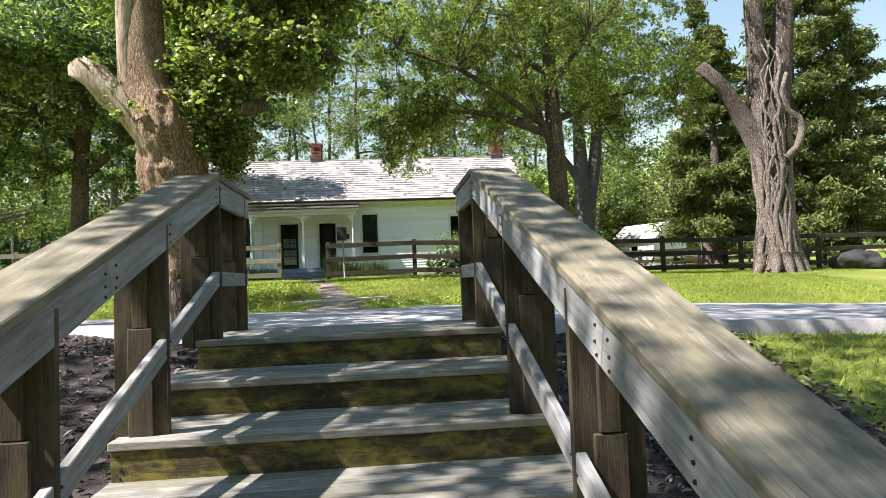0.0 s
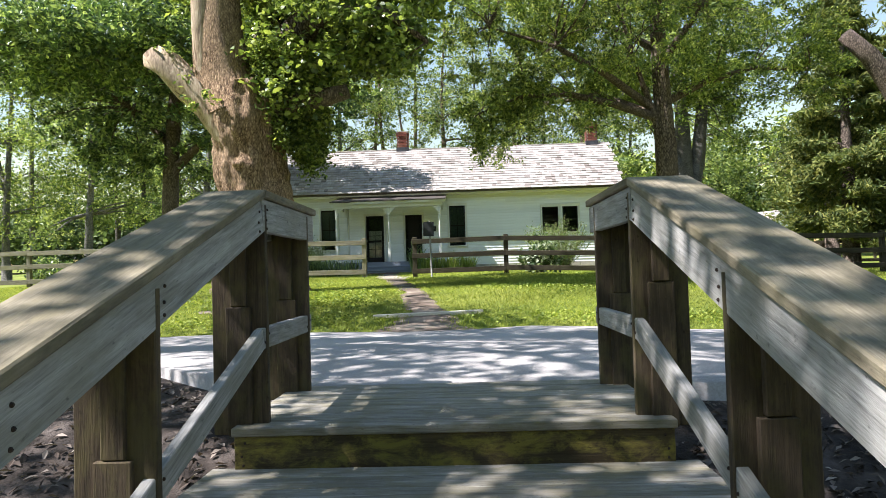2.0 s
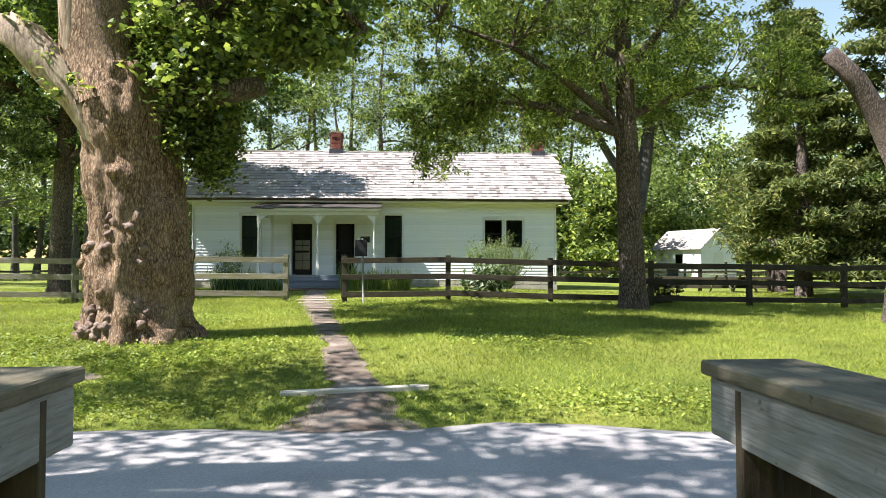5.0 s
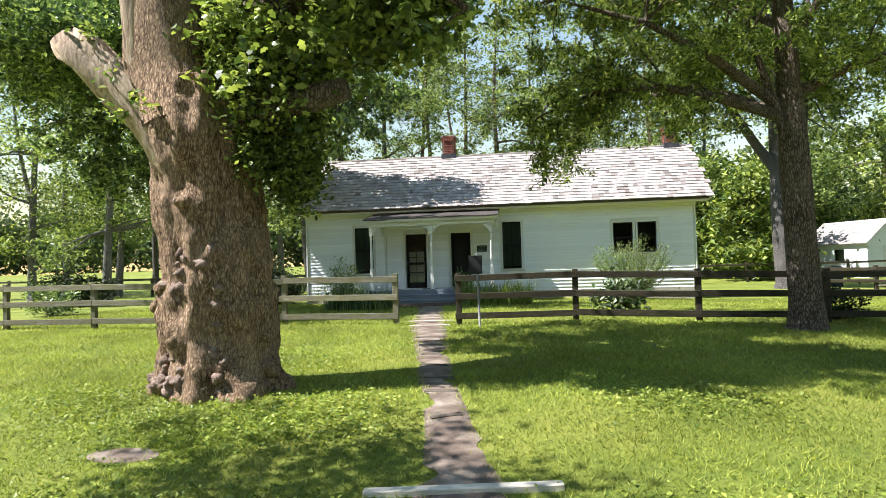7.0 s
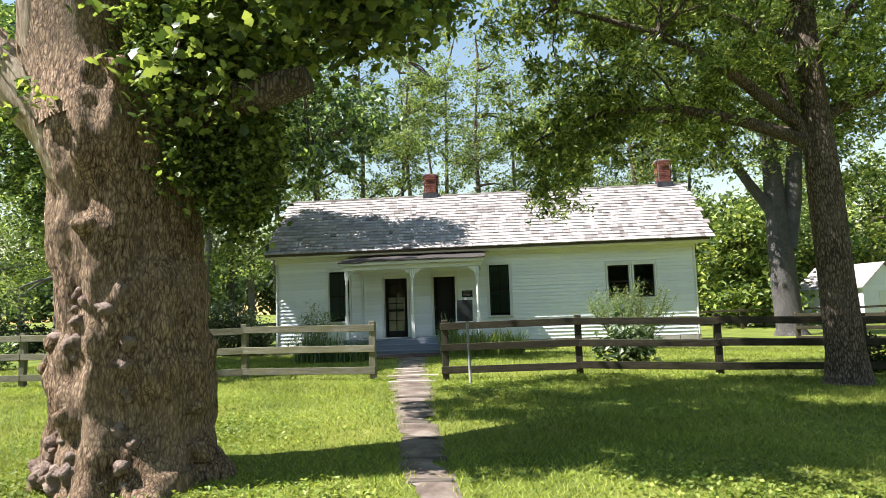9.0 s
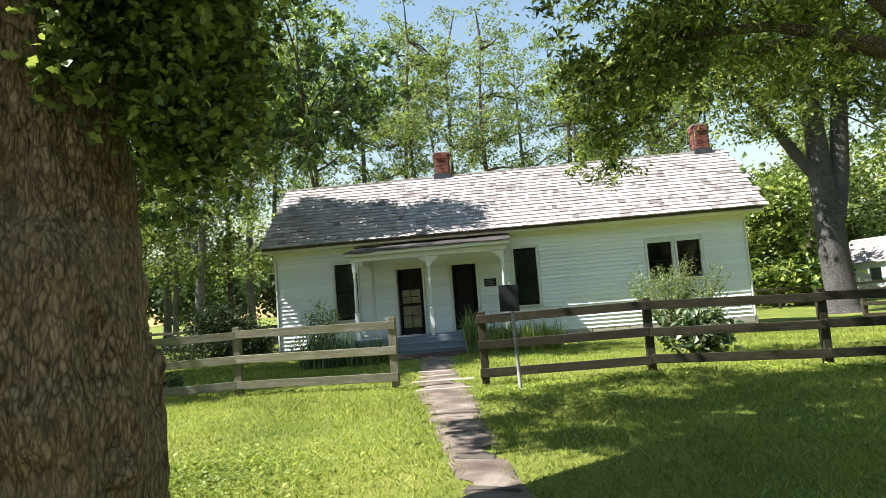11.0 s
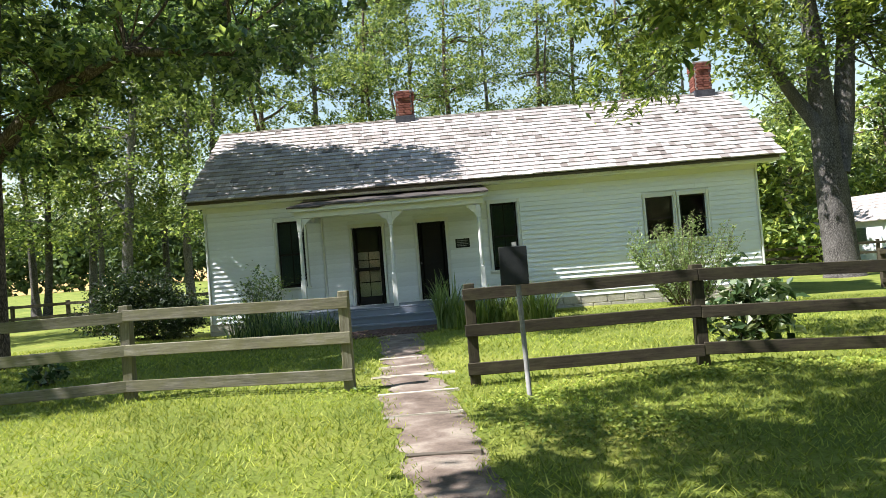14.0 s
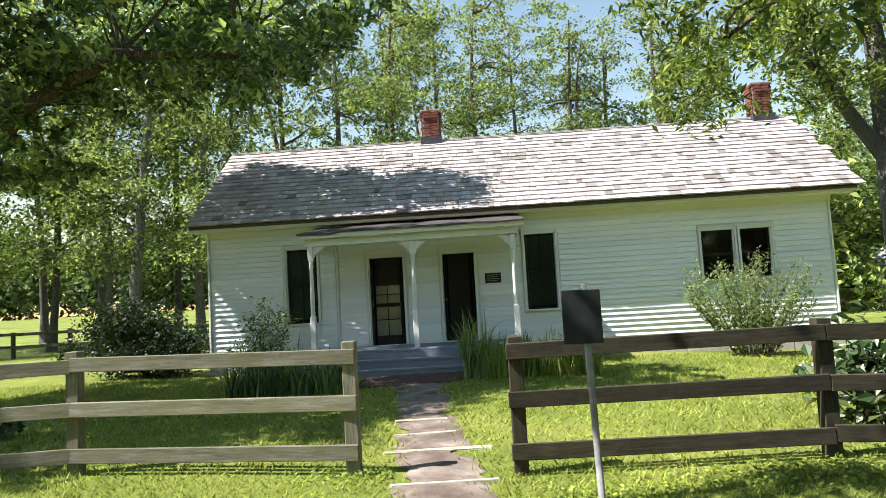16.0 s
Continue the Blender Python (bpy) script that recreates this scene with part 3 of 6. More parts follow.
for k in range(8):
    y, z = S_Y - k * TREAD, S_Z - k * RISE
    ex = 0.0 if k == 0 else 0.10
    deep = 1.08 if k == 0 else TREAD + 0.04
    nb = 7 if k == 0 else 4
    wb = deep / nb
    for i in range(nb):
        yy = y + wb * (i + 0.5)
        board("tread", (XL - ex, yy, z - 0.02), (XR + ex, yy, z - 0.02 + random.uniform(-0.002, 0.002)), wb - 0.006, 0.04, M_TREAD, stairs, bevel=0.004)
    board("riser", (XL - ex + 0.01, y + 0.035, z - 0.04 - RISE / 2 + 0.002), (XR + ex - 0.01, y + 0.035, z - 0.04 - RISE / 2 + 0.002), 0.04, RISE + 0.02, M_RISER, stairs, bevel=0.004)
    for xs_ in (XL - ex + 0.05, XR + ex - 0.05):
        for dz in (-0.07, -0.13, -0.17):
            nail(xs_ + random.uniform(-0.01, 0.01), y + 0.014, z + dz)
    for xs_, s in ((XL - ex + 0.02, -1), (XR + ex - 0.02, 1)):
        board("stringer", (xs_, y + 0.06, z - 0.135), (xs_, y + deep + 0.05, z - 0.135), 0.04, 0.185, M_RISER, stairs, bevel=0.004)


def line_z(y):
    return S_Z + (min(y, 4.12) - 4.12) * RISE / TREAD


CAP = 2.245 - S_Z
LOW = 1.60 - S_Z
POSTS = (4.98, 4.165, 3.06, 1.92, 0.78, -0.30)
for side, xin in ((-1, -1.20), (1, 0.49)):
    s = side
    xm = xin + s * 0.13
    yb = -0.75
    # cap boards, sloping then level
    top = lambda y: line_z(y) + CAP
    board("cap_rail", (xm, yb, top(yb) - 0.02), (xm, 4.12, top(4.12) - 0.02), 0.28, 0.04, M_CAP, stairs, "lichen-stained flat handrail cap", bevel=0.006)
    board("cap_rail", (xm, 4.125, top(4.2) - 0.02), (xm, 5.16, top(5) - 0.022), 0.28, 0.04, M_CAP, stairs, "lichen-stained flat handrail cap", bevel=0.006)
    for xo in (xin + s * 0.025, xin + s * 0.235):
        joint = 1.55 if s > 0 else 2.35
        h = 0.155
        off = 0.04 + h / 2 + 0.006
        for a_, b_ in ((yb, joint - 0.003), (joint, 4.115)):
            board("side_rail", (xo, a_, top(a_) - off), (xo, b_, top(b_) - off), 0.04, h, M_RAIL, stairs, bevel=0.004)
        board("side_rail", (xo, 4.12, top(4.2) - off + 0.004), (xo, 5.13, top(5) - off), 0.04, h, M_RAIL, stairs, bevel=0.004)
        if xo == xin + s * 0.025:
            for yy in (joint - 0.05, joint + 0.06, 4.06, 4.18, 3.1, 1.0):
                for dz in (-0.06, -0.11, -0.15):
                    nail(xin + s * 0.004, yy + random.uniform(-0.01, 0.01), top(yy) - 0.03 + dz)
    lo = lambda y: line_z(y) + LOW
    xl = xin + s * 0.03
    board("lower_rail", (xl, yb, lo(yb) - 0.05), (xl, 4.12, lo(4.12) - 0.05), 0.04, 0.098, M_RAIL, stairs, bevel=0.004)
    board("lower_rail", (xl, 4.125, lo(4.2) - 0.05), (xl, 5.06, lo(5) - 0.05), 0.04, 0.098, M_RAIL, stairs, bevel=0.004)
    for y in POSTS:
        for dy in (-0.03, 0.03):
            nail(xin + s * 0.009, y + dy, lo(y + dy) - 0.05 + dy * 0.6)
        k = 0 if y > 4.0 else math.ceil((S_Y - y) / TREAD - 1e-6)
        foot = S_Z - k * RISE
        ztop = top(y) - 0.05
        xc = xin + s * 0.05
        post = thing("post", (xc, y, foot))
        under(post, stairs, pose(xc, y, foot))
        # two planks with a block between
        cut = top(y - 0.075) - 0.055
        half = foot + (cut - foot) * (0.5 + 0.12 * random.random())
        for dx, z0, zt, deep, thick in ((0.017, foot - 0.05, cut, 0.135, 0.036), (0.078, foot - 0.05, half, 0.118, 0.08), (0.078, half + 0.003, cut - 0.004, 0.075, 0.078), (0.139, foot - 0.05, cut, 0.135, 0.036)):
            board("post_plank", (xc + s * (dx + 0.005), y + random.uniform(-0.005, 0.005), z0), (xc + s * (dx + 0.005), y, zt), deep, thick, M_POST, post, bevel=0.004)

# short dark log post by the road
lg = thing("bollard", (-1.98, 5.95, 1.0), "short dark weathered log bollard at the road edge", "bollard")
v, f = sweep([(-1.98, 5.95, 1.0), (-1.98, 5.95, 1.3), (-1.985, 5.95, 1.55), (-1.99, 5.95, 1.585)], [0.115, 0.11, 0.105, 0.09], 14, 0.12, 6)
tubes_part("log", [(v, f)], M_BARK_B, lg)

# ---- the house ----
HW = 30.62
X0, X1, Z0, Z1, BACK = -8.73, 6.21, 2.05, 5.25, 36.0
house = thing("house", (-1.3, 33.3, gz(-1.3, 33)), "white clapboard single-storey farmhouse with cedar shingle roof", "house")
WINS = [(-6.75, -6.02, 2.88, 4.67), (-0.96, -0.26, 2.91, 4.70), (3.19, 3.91, 3.38, 4.52), (4.09, 4.77, 3.38, 4.52)]
DOORS = [(-4.72, -3.92, 2.26, 4.35), (-2.95, -2.20, 2.28, 4.35)]
HOLES = WINS + DOORS


def spans(lo, hi, cuts):
    out = [(lo, hi)]
    for a, b in cuts:
        nxt = []
        for p, q in out:
            if b <= p or a >= q:
                nxt.append((p, q))
                continue
            if a > p:
                nxt.append((p, a))
            if b < q:
                nxt.append((b, q))
        out = nxt
    return out


bm = bmesh.new()
cuts = sorted({X0, X1, *[h[0] for h in HOLES], *[h[1] for h in HOLES]})
for a, b in zip(cuts, cuts[1:]):
    mid = (a + b) / 2
    for p, q in spans(Z0, Z1, [(h[2], h[3]) for h in HOLES if h[0] < mid < h[1]]):
        box(bm, a, b, HW, HW + 0.15, p, q)
wall_f = part("wall", bm, M_WHITE, house, "white painted clapboard front wall")
bm = bmesh.new()
box(bm, X0, X0 + 0.15, HW + 0.152, BACK, Z0, Z1)
box(bm, X1 - 0.15, X1, HW + 0.152, BACK, Z0, Z1)
box(bm, X0 + 0.152, X1 - 0.152, BACK - 0.15, BACK, Z0, Z1)
part("wall", bm, M_WHITE, house, "white painted side and back walls")
for xg, s in ((X0, 1), (X1, -1)):
    bm = bmesh.new()
    a = [bm.verts.new((xg, y, z)) for y, z in ((HW, Z1 + 0.004), (BACK, Z1 + 0.004), (33.3, 7.55))]
    b = [bm.verts.new((xg + s * 0.15, y, z)) for y, z in ((HW, Z1 + 0.004), (BACK, Z1 + 0.004), (33.3, 7.55))]
    bm.faces.new(a), bm.faces.new(b[::-1])
    for i in range(3):
        bm.faces.new((a[i], b[i], b[(i + 1) % 3], a[(i + 1) % 3]))
    bmesh.ops.recalc_face_normals(bm, faces=bm.faces[:])
    part("gable", bm, M_WHITE, house)
bm = bmesh.new()
box(bm, X0 + 0.16, X1 - 0.16, HW + 0.16, BACK - 0.16, 2.16, 2.22)
box(bm, X0 + 0.16, X1 - 0.16, HW + 0.16, BACK - 0.16, 5.14, 5.2)
box(bm, X0 + 0.16, X1 - 0.16, 33.6, 33.7, 2.224, 5.136)
for xw in (-5.3, -1.6, 2.2):
    box(bm, xw, xw + 0.1, HW + 0.16, 33.59, 2.224, 5.136)
part("interior_wall", bm, M_ROOM, house, "room walls inside, coloured near-black for the indoor gloom")
# foundation blocks
fnd = thing("foundation", (0, 0, 0))
under(fnd, house)
for row, (za, zb) in enumerate(((1.55, 1.84), (1.845, 2.045))):
    x = X0 - 0.02
    while x < X1:
        w = min(random.uniform(0.45, 0.85), X1 + 0.02 - x)
        bm = soft_box(x + 0.006, x + w - 0.006, HW - 0.03 - random.uniform(0, 0.012), HW + 0.15, za, zb, 0.012)
        part("stone", bm, M_FOUND, fnd)
        x += w
bm = bmesh.new()
box(bm, X0 + 0.01, X0 + 0.16, HW + 0.16, BACK - 0.01, 1.5, 2.045)
box(bm, X1 - 0.16, X1 - 0.01, HW + 0.16, BACK - 0.01, 1.5, 2.045)
box(bm, X0 + 0.17, X1 - 0.17, BACK - 0.16, BACK - 0.01, 1.5, 2.045)
part("foundation_wall", bm, M_FOUND, house)

# clapboards
EXPO = 0.125
bm = bmesh.new()
vs = [bm.verts.new((x, y, z)) for x in (0, 1) for y, z in ((0.0, EXPO + 0.018), (-0.004, EXPO + 0.018), (-0.042, 0.0), (0.0, 0.0))]
bm.faces.new(vs[:4][::-1]), bm.faces.new(vs[4:])
for i in range(4):
    j = (i + 1) % 4
    bm.faces.new((vs[i], vs[j], vs[4 + j], vs[4 + i]))
bmesh.ops.recalc_face_normals(bm, faces=bm.faces[:])
me_clap = bpy.data.meshes.new("clapboard")
bm.to_mesh(me_clap)
bm.free()
me_clap.materials.append(M_WHITE)
CASE = 0.10
z = Z0
while z < Z1 - 0.1:
    blk = [(h[0] - CASE, h[1] + CASE) for h in HOLES if h[2] - 0.06 < z + EXPO and h[3] + CASE > z] + [(-5.56, -5.46)]
    for a, b in spans(X0 + 0.11, X1 - 0.11, blk):
        while b - a > 0.02:
            w = b - a if b - a < 5.2 else random.uniform(3.2, 4.8)
            under(new("clapboard", me_clap), wall_f, Matrix.Translation((a + 0.001, HW - 0.002, z)) @ Matrix.Diagonal((w - 0.003, 1, 1, 1)))
            a += w
    z += EXPO
for xc in (X0 + 0.055, X1 - 0.055, -5.51):
    board("corner_board", (xc, HW - 0.017, Z0), (xc, HW - 0.017, Z1), 0.034, 0.108, M_TRIM, house, bevel=0.003)
board("frieze_board", (X0, HW - 0.035, Z1 - 0.1), (X1, HW - 0.035, Z1 - 0.1), 0.03, 0.2, M_TRIM, house, bevel=0.003)


def window(x0, x1, z0, z1, cols, rows, blind=0.0):
    w = thing("window", ((x0 + x1) / 2, HW, z0))
    under(w, house, pose((x0 + x1) / 2, HW, z0))
    y = HW - 0.024
    for a, b in (((x0 - 0.05, y, z0), (x0 - 0.05, y, z1 + 0.1)), ((x1 + 0.05, y, z0), (x1 + 0.05, y, z1 + 0.1))):
        board("casing", a, b, 0.05, 0.1, M_TRIM, w, bevel=0.003)
    board("casing", (x0 - 0.1, y - 0.004, z1 + 0.05), (x1 + 0.1, y - 0.004, z1 + 0.05), 0.05, 0.1, M_TRIM, w, bevel=0.003)
    board("window_sill", (x0 - 0.12, y - 0.03, z0 - 0.02), (x1 + 0.12, y - 0.03, z0 - 0.02), 0.12, 0.04, M_TRIM, w, bevel=0.004)
    ys = HW + 0.04
    t = 0.05
    zm = (z0 + z1) / 2
    for i, (za, zb, yy) in enumerate(((z0, zm + t / 2, ys + 0.03), (zm - t / 2, z1, ys))):
        for a, b in (((x0 + t / 2, yy, za), (x0 + t / 2, yy, zb)), ((x1 - t / 2, yy, za), (x1 - t / 2, yy, zb))):
            board("sash", a, b, 0.03, t, M_DARKPAINT, w, bevel=0.003)
        for zc in (za + t / 2, zb - t / 2):
            board("sash", (x0 + t, yy, zc), (x1 - t, yy, zc), 0.03, t, M_DARKPAINT, w, bevel=0.003)
        xs = [x0 + t + (x1 - x0 - 2 * t) * j / cols for j in range(cols + 1)]
        for j in range(1, cols):
            board("muntin", (xs[j], yy, za + t), (xs[j], yy, zb - t), 0.02, 0.022, M_DARKPAINT if cols < 3 else M_TRIM, w, bevel=0.002)
        for j in range(cols):
            bm = bmesh.new()
            box(bm, xs[j] + 0.004, xs[j + 1] - 0.004, yy - 0.002, yy + 0.002, za + t, zb - t)
            part("pane", bm, M_GLASS, w).visible_shadow = False
    if blind:
        bm = bmesh.new()
        box(bm, x0 + 0.02, x1 - 0.02, HW + 0.11, HW + 0.115, z1 - (z1 - z0) * blind, z1)
        part("blind", bm, M_DARKBLIND, w)


M_DARKBLIND = paint_mat("dim_blind", (0.15, 0.165, 0.17), (0.09, 0.10, 0.10), 0.8)
window(*WINS[0], 2, 2, 0.95)
window(*WINS[1], 2, 2, 0.95)
window(*WINS[2], 1, 2)
window(*WINS[3], 1, 2)


def door(x0, x1, z0, z1, glazed):
    d = thing("door", ((x0 + x1) / 2, HW, z0))
    under(d, house, pose((x0 + x1) / 2, HW, z0))
    y = HW - 0.024
    for x in (x0 - 0.05, x1 + 0.05):
        board("casing", (x, y, z0 - 0.02), (x, y, z1 + 0.1), 0.05, 0.1, M_TRIM, d, bevel=0.003)
    board("casing", (x0 - 0.1, y - 0.004, z1 + 0.05), (x1 + 0.1, y - 0.004, z1 + 0.05), 0.05, 0.1, M_TRIM, d, bevel=0.003)
    yy = HW + 0.03
    t = 0.11
    for x in (x0 + t / 2, x1 - t / 2):
        board("stile", (x, yy, z0), (x, yy, z1), 0.035, t, M_DARKPAINT, d, bevel=0.004)
    for zc, h in ((z0 + 0.11, 0.22), (z0 + 0.95, 0.09), (z1 - 0.06, 0.12)):
        board("door_rail", (x0 + t, yy, zc), (x1 - t, yy, zc), 0.033, h, M_DARKPAINT, d, bevel=0.004)
    if glazed:
        # added pale sheet: rear-window light seen through the door, put into colour
        bm = bmesh.new()
        box(bm, x0 + t, x1 - t, yy + 0.05, yy + 0.056, z0 + 0.22, z0 + 1.42)
        part("blind", bm, M_REAR_LIGHT, d, "cream sheet behind the glass, standing in for light from a rear window")
        for zc in (z0 + 0.6, z0 + 1.2):
            board("muntin", (x0 + t, yy, zc), (x1 - t, yy, zc), 0.02, 0.024, M_DARKPAINT, d, bevel=0.002)
        xm = (x0 + x1) / 2
        board("muntin", (xm, yy - 0.002, z0 + 0.22), (xm, yy - 0.002, z0 + 0.905), 0.018, 0.024, M_DARKPAINT, d, bevel=0.002)
        board("muntin", (xm, yy - 0.002, z0 + 0.995), (xm, yy - 0.002, z1 - 0.12), 0.018, 0.024, M_DARKPAINT, d, bevel=0.002)
        for za, zb in ((z0 + 0.22, z0 + 0.905), (z0 + 0.995, z1 - 0.12)):
            bm = bmesh.new()
            box(bm, x0 + t, x1 - t, yy + 0.012, yy + 0.015, za, zb)
            part("pane", bm, M_GLASS, d).visible_shadow = False
    else:
        bm = soft_box(x0 + t, x1 - t, yy + 0.01, yy + 0.03, z0 + 0.22, z1 - 0.12, 0.004)
        part("panel", bm, M_DARKPAINT, d, "dark mesh screen panel")
    bm = bmesh.new()
    bmesh.ops.create_uvsphere(bm, u_segments=12, v_segments=8, radius=0.028, matrix=pose(x0 + 0.05, yy - 0.05, z0 + 0.98))
    part("doorknob", bm, M_STEEL, d, "", True)


door(*DOORS[0], True)
door(*DOORS[1], False)
pq = thing("plaque", (-1.76, HW - 0.03, 3.59), "small dark plaque fixed to the white wall by the door", "plaque")
under(part("plate", soft_box(-1.95, -1.57, HW - 0.045, HW - 0.024, 3.59, 3.83, 0.004), M_SIGN), pq)
bm = bmesh.new()
for i in range(4):
    box(bm, -1.91, -1.61 - 0.05 * (i % 2), HW - 0.0475, HW - 0.0455, 3.77 - i * 0.045, 3.785 - i * 0.045)
part("lettering", bm, M_STEEL, pq)

# roof
EY, EZ, RY, RZ, RX0, RX1 = 30.12, 5.34, 33.3, 7.78, -8.98, 6.62
roof = thing("roof", (0, RY, RZ))
under(roof, house, pose(0, RY, RZ))
bm = bmesh.new()
for ya, za in ((EY, EZ), (2 * RY - EY, EZ)):
    lo = [bm.verts.new((x, y, z - d)) for d in (0.09, 0.02) for x in (RX0, RX1) for y, z in ((ya, za), (RY, RZ))]
    for f in ((0, 1, 3, 2), (4, 6, 7, 5), (0, 2, 6, 4), (1, 5, 7, 3), (0, 4, 5, 1), (2, 3, 7, 6)):
        bm.faces.new([lo[i] for i in f])
bmesh.ops.recalc_face_normals(bm, faces=bm.faces[:])
part("roof_deck", bm, M_LOG, roof)
slope = Vector((0, RY - EY, RZ - EZ))
SL = slope.length
ang = math.degrees(math.atan2(RZ - EZ, RY - EY))
EXP = 0.22
rows_ = int(SL / EXP)
bm = bmesh.new()
box(bm, -0.5, 0.5, 0, 0.34, 0.0, 0.02)
me_sh = bpy.data.meshes.new("shingle")
bm.to_mesh(me_sh)
bm.free()
me_sh.materials.append(M_SHINGLE)
V, F = [], []
BOXF = np.array(((0, 1, 3, 2), (4, 6, 7, 5), (0, 4, 5, 1), (2, 3, 7, 6), (0, 2, 6, 4), (1, 5, 7, 3)))
rs = random.Random(4)
count = 0
for side in (0, 1):
    for r in range(rows_ + 1):
        s = r * EXP - 0.05
        x = RX0 - rs.uniform(0, 0.06)
        while x < RX1:
            w = rs.uniform(0.12, 0.30)
            if side == 0:
                o = Vector((x + w / 2, EY, EZ)) + slope.normalized() * (s + rs.uniform(-0.008, 0.008))
                m = pose(o.x, o.y, o.z, ang - 6.5, 0, 0) @ Matrix.Translation((0, 0, 0.026)) @ Matrix.Diagonal((w - 0.007, min(1, (SL - s + 0.02) / 0.34), rs.uniform(1.3, 1.9), 1))
                if r < 4 and -6.3 < x < 6.5 and count < 300:
                    count += 1
                    under(new("shingle", me_sh), roof, m)
                    x += w
                    continue
            else:
                o = Vector((x + w / 2, 2 * RY - EY, EZ)) + Vector((0, -slope.y, slope.z)).normalized() * s
                m = pose(o.x, o.y, o.z, ang - 3.0, 0, 180) @ Matrix.Diagonal((w - 0.008, min(1, (SL - s) / 0.34), 1, 1))
            base = len(V)
            for px in (-0.5, 0.5):
                for py in (0, 0.34):
                    for pz in (0.0, 0.02):
                        V.append(tuple(m @ Vector((px, py, pz))))
            F.append(BOXF + base)
            x += w
arrays("shingles", V, np.concatenate(F), M_SHINGLES, roof, "silver-grey weathered cedar shingles", kind="stuff")
for s in (-1, 1):
    board("ridge_board", (RX0, RY + s * 0.04, RZ + 0.03), (RX1, RY + s * 0.04, RZ + 0.03), 0.09, 0.018, M_PLANK, roof, bevel=0.003)
board("fascia", (RX0 + 0.03, EY + 0.06, EZ - 0.10), (RX1 - 0.03, EY + 0.06, EZ - 0.10), 0.03, 0.06, M_TRIM, roof, bevel=0.003)
bm = bmesh.new()
box(bm, RX0 + 0.03, RX1 - 0.03, EY + 0.077, HW - 0.052, EZ - 0.15, EZ - 0.13)
part("soffit", bm, M_TRIM, roof)
for xr in (RX0 + 0.015, RX1 - 0.015):
    for ya in (EY, 2 * RY - EY):
        board("barge_board", (xr, ya, EZ - 0.11), (xr, RY, RZ - 0.11), 0.028, 0.13, M_TRIM, roof, bevel=0.003)


def chimney(x, ztop, wide=0.50):
    c = thing("chimney", (x, RY + 0.1, RZ))
    under(c, house, pose(x, RY + 0.1, RZ))
    bm = bmesh.new()
    box(bm, x - wide / 2 + 0.02, x + wide / 2 - 0.02, RY + 0.12 - wide / 2, RY + 0.08 + wide / 2, RZ - 0.7, ztop - 0.01)
    part("core", bm, M_MORTAR, c)
    bl, bh = wide / 2, 0.075
    bmb = soft_box(-bl / 2 + 0.006, bl / 2 - 0.006, -0.05, 0.05, 0.004, bh - 0.006, 0.005)
    me = bpy.data.meshes.new("brick")
    bmb.to_mesh(me)
    bmb.free()
    me.materials.append(M_BRICK)
    z, row = RZ - 0.25, 0
    while z < ztop - 0.02:
        grow = 0.035 if z > ztop - 0.24 else 0.0
        for sidei in range(4):
            for k in (-1, 1):
                off = k * bl / 2 + (0.06 if row % 2 else -0.06)
                m = pose(x, RY + 0.1, z, 0, 0, 90 * sidei) @ Matrix.Translation((off * 0.55 if abs(off) > 0.14 else off, -(wide / 2 - 0.03 + grow), 0))
                under(new("brick", me), c, m)
        z += bh
        row += 1
    bm = soft_box(x - wide / 2 - 0.04, x + wide / 2 + 0.04, RY + 0.06 - wide / 2, RY + 0.14 + wide / 2, ztop - 0.02, ztop + 0.05, 0.012)
    part("cap", bm, M_MORTAR, c)
    bm = bmesh.new()
    box(bm, x - wide / 2 - 0.05, x + wide / 2 + 0.05, RY + 0.1 - wide / 2 - 0.07, RY + 0.1 + wide / 2 + 0.05, RZ - 0.55, RZ + 0.10)
    part("flashing", bm, M_LEAD, c)


chimney(-3.2, 8.62)
chimney(6.0, 8.72)

# porch
PX0, PX1, PY = -5.95, -1.08, 28.95
porch = thing("porch", (-3.5, 29.6, 2.2))
under(porch, house, pose(-3.5, 29.6, 2.2))
nb = 14
for i in range(nb):
    y = PY - 0.12 + (HW - 0.03 - PY + 0.12) * (i + 0.5) / nb
    board("floor_board", (PX0 + 0.1, y, 2.235), (PX1 - 0.1, y, 2.235), (HW - PY + 0.09) / nb - 0.004, 0.035, M_GREYPAINT, porch, bevel=0.003)
board("skirt_board", (PX0 + 0.12, PY - 0.1, 2.08), (PX1 - 0.12, PY - 0.1, 2.08), 0.04, 0.26, M_GREYPAINT, porch, bevel=0.003)
for k, (yy, zz) in enumerate(((PY - 0.30, 2.055), (PY - 0.60, 1.885))):
    board("step_tread", (-4.75, yy + 0.02, zz), (-2.35, yy + 0.02, zz), 0.32, 0.045, M_GREYPAINT, porch, bevel=0.006)
    board("step_riser", (-4.72, yy - 0.10, zz - 0.11), (-2.38, yy - 0.10, zz - 0.11), 0.03, 0.175, M_GREYPAINT, porch, bevel=0.003)
for xe in (-4.70, -2.40):
    board("step_side", (xe, PY - 0.72, 1.80), (xe, PY - 0.13, 1.98), 0.04, 0.2, M_GREYPAINT, porch, bevel=0.004)
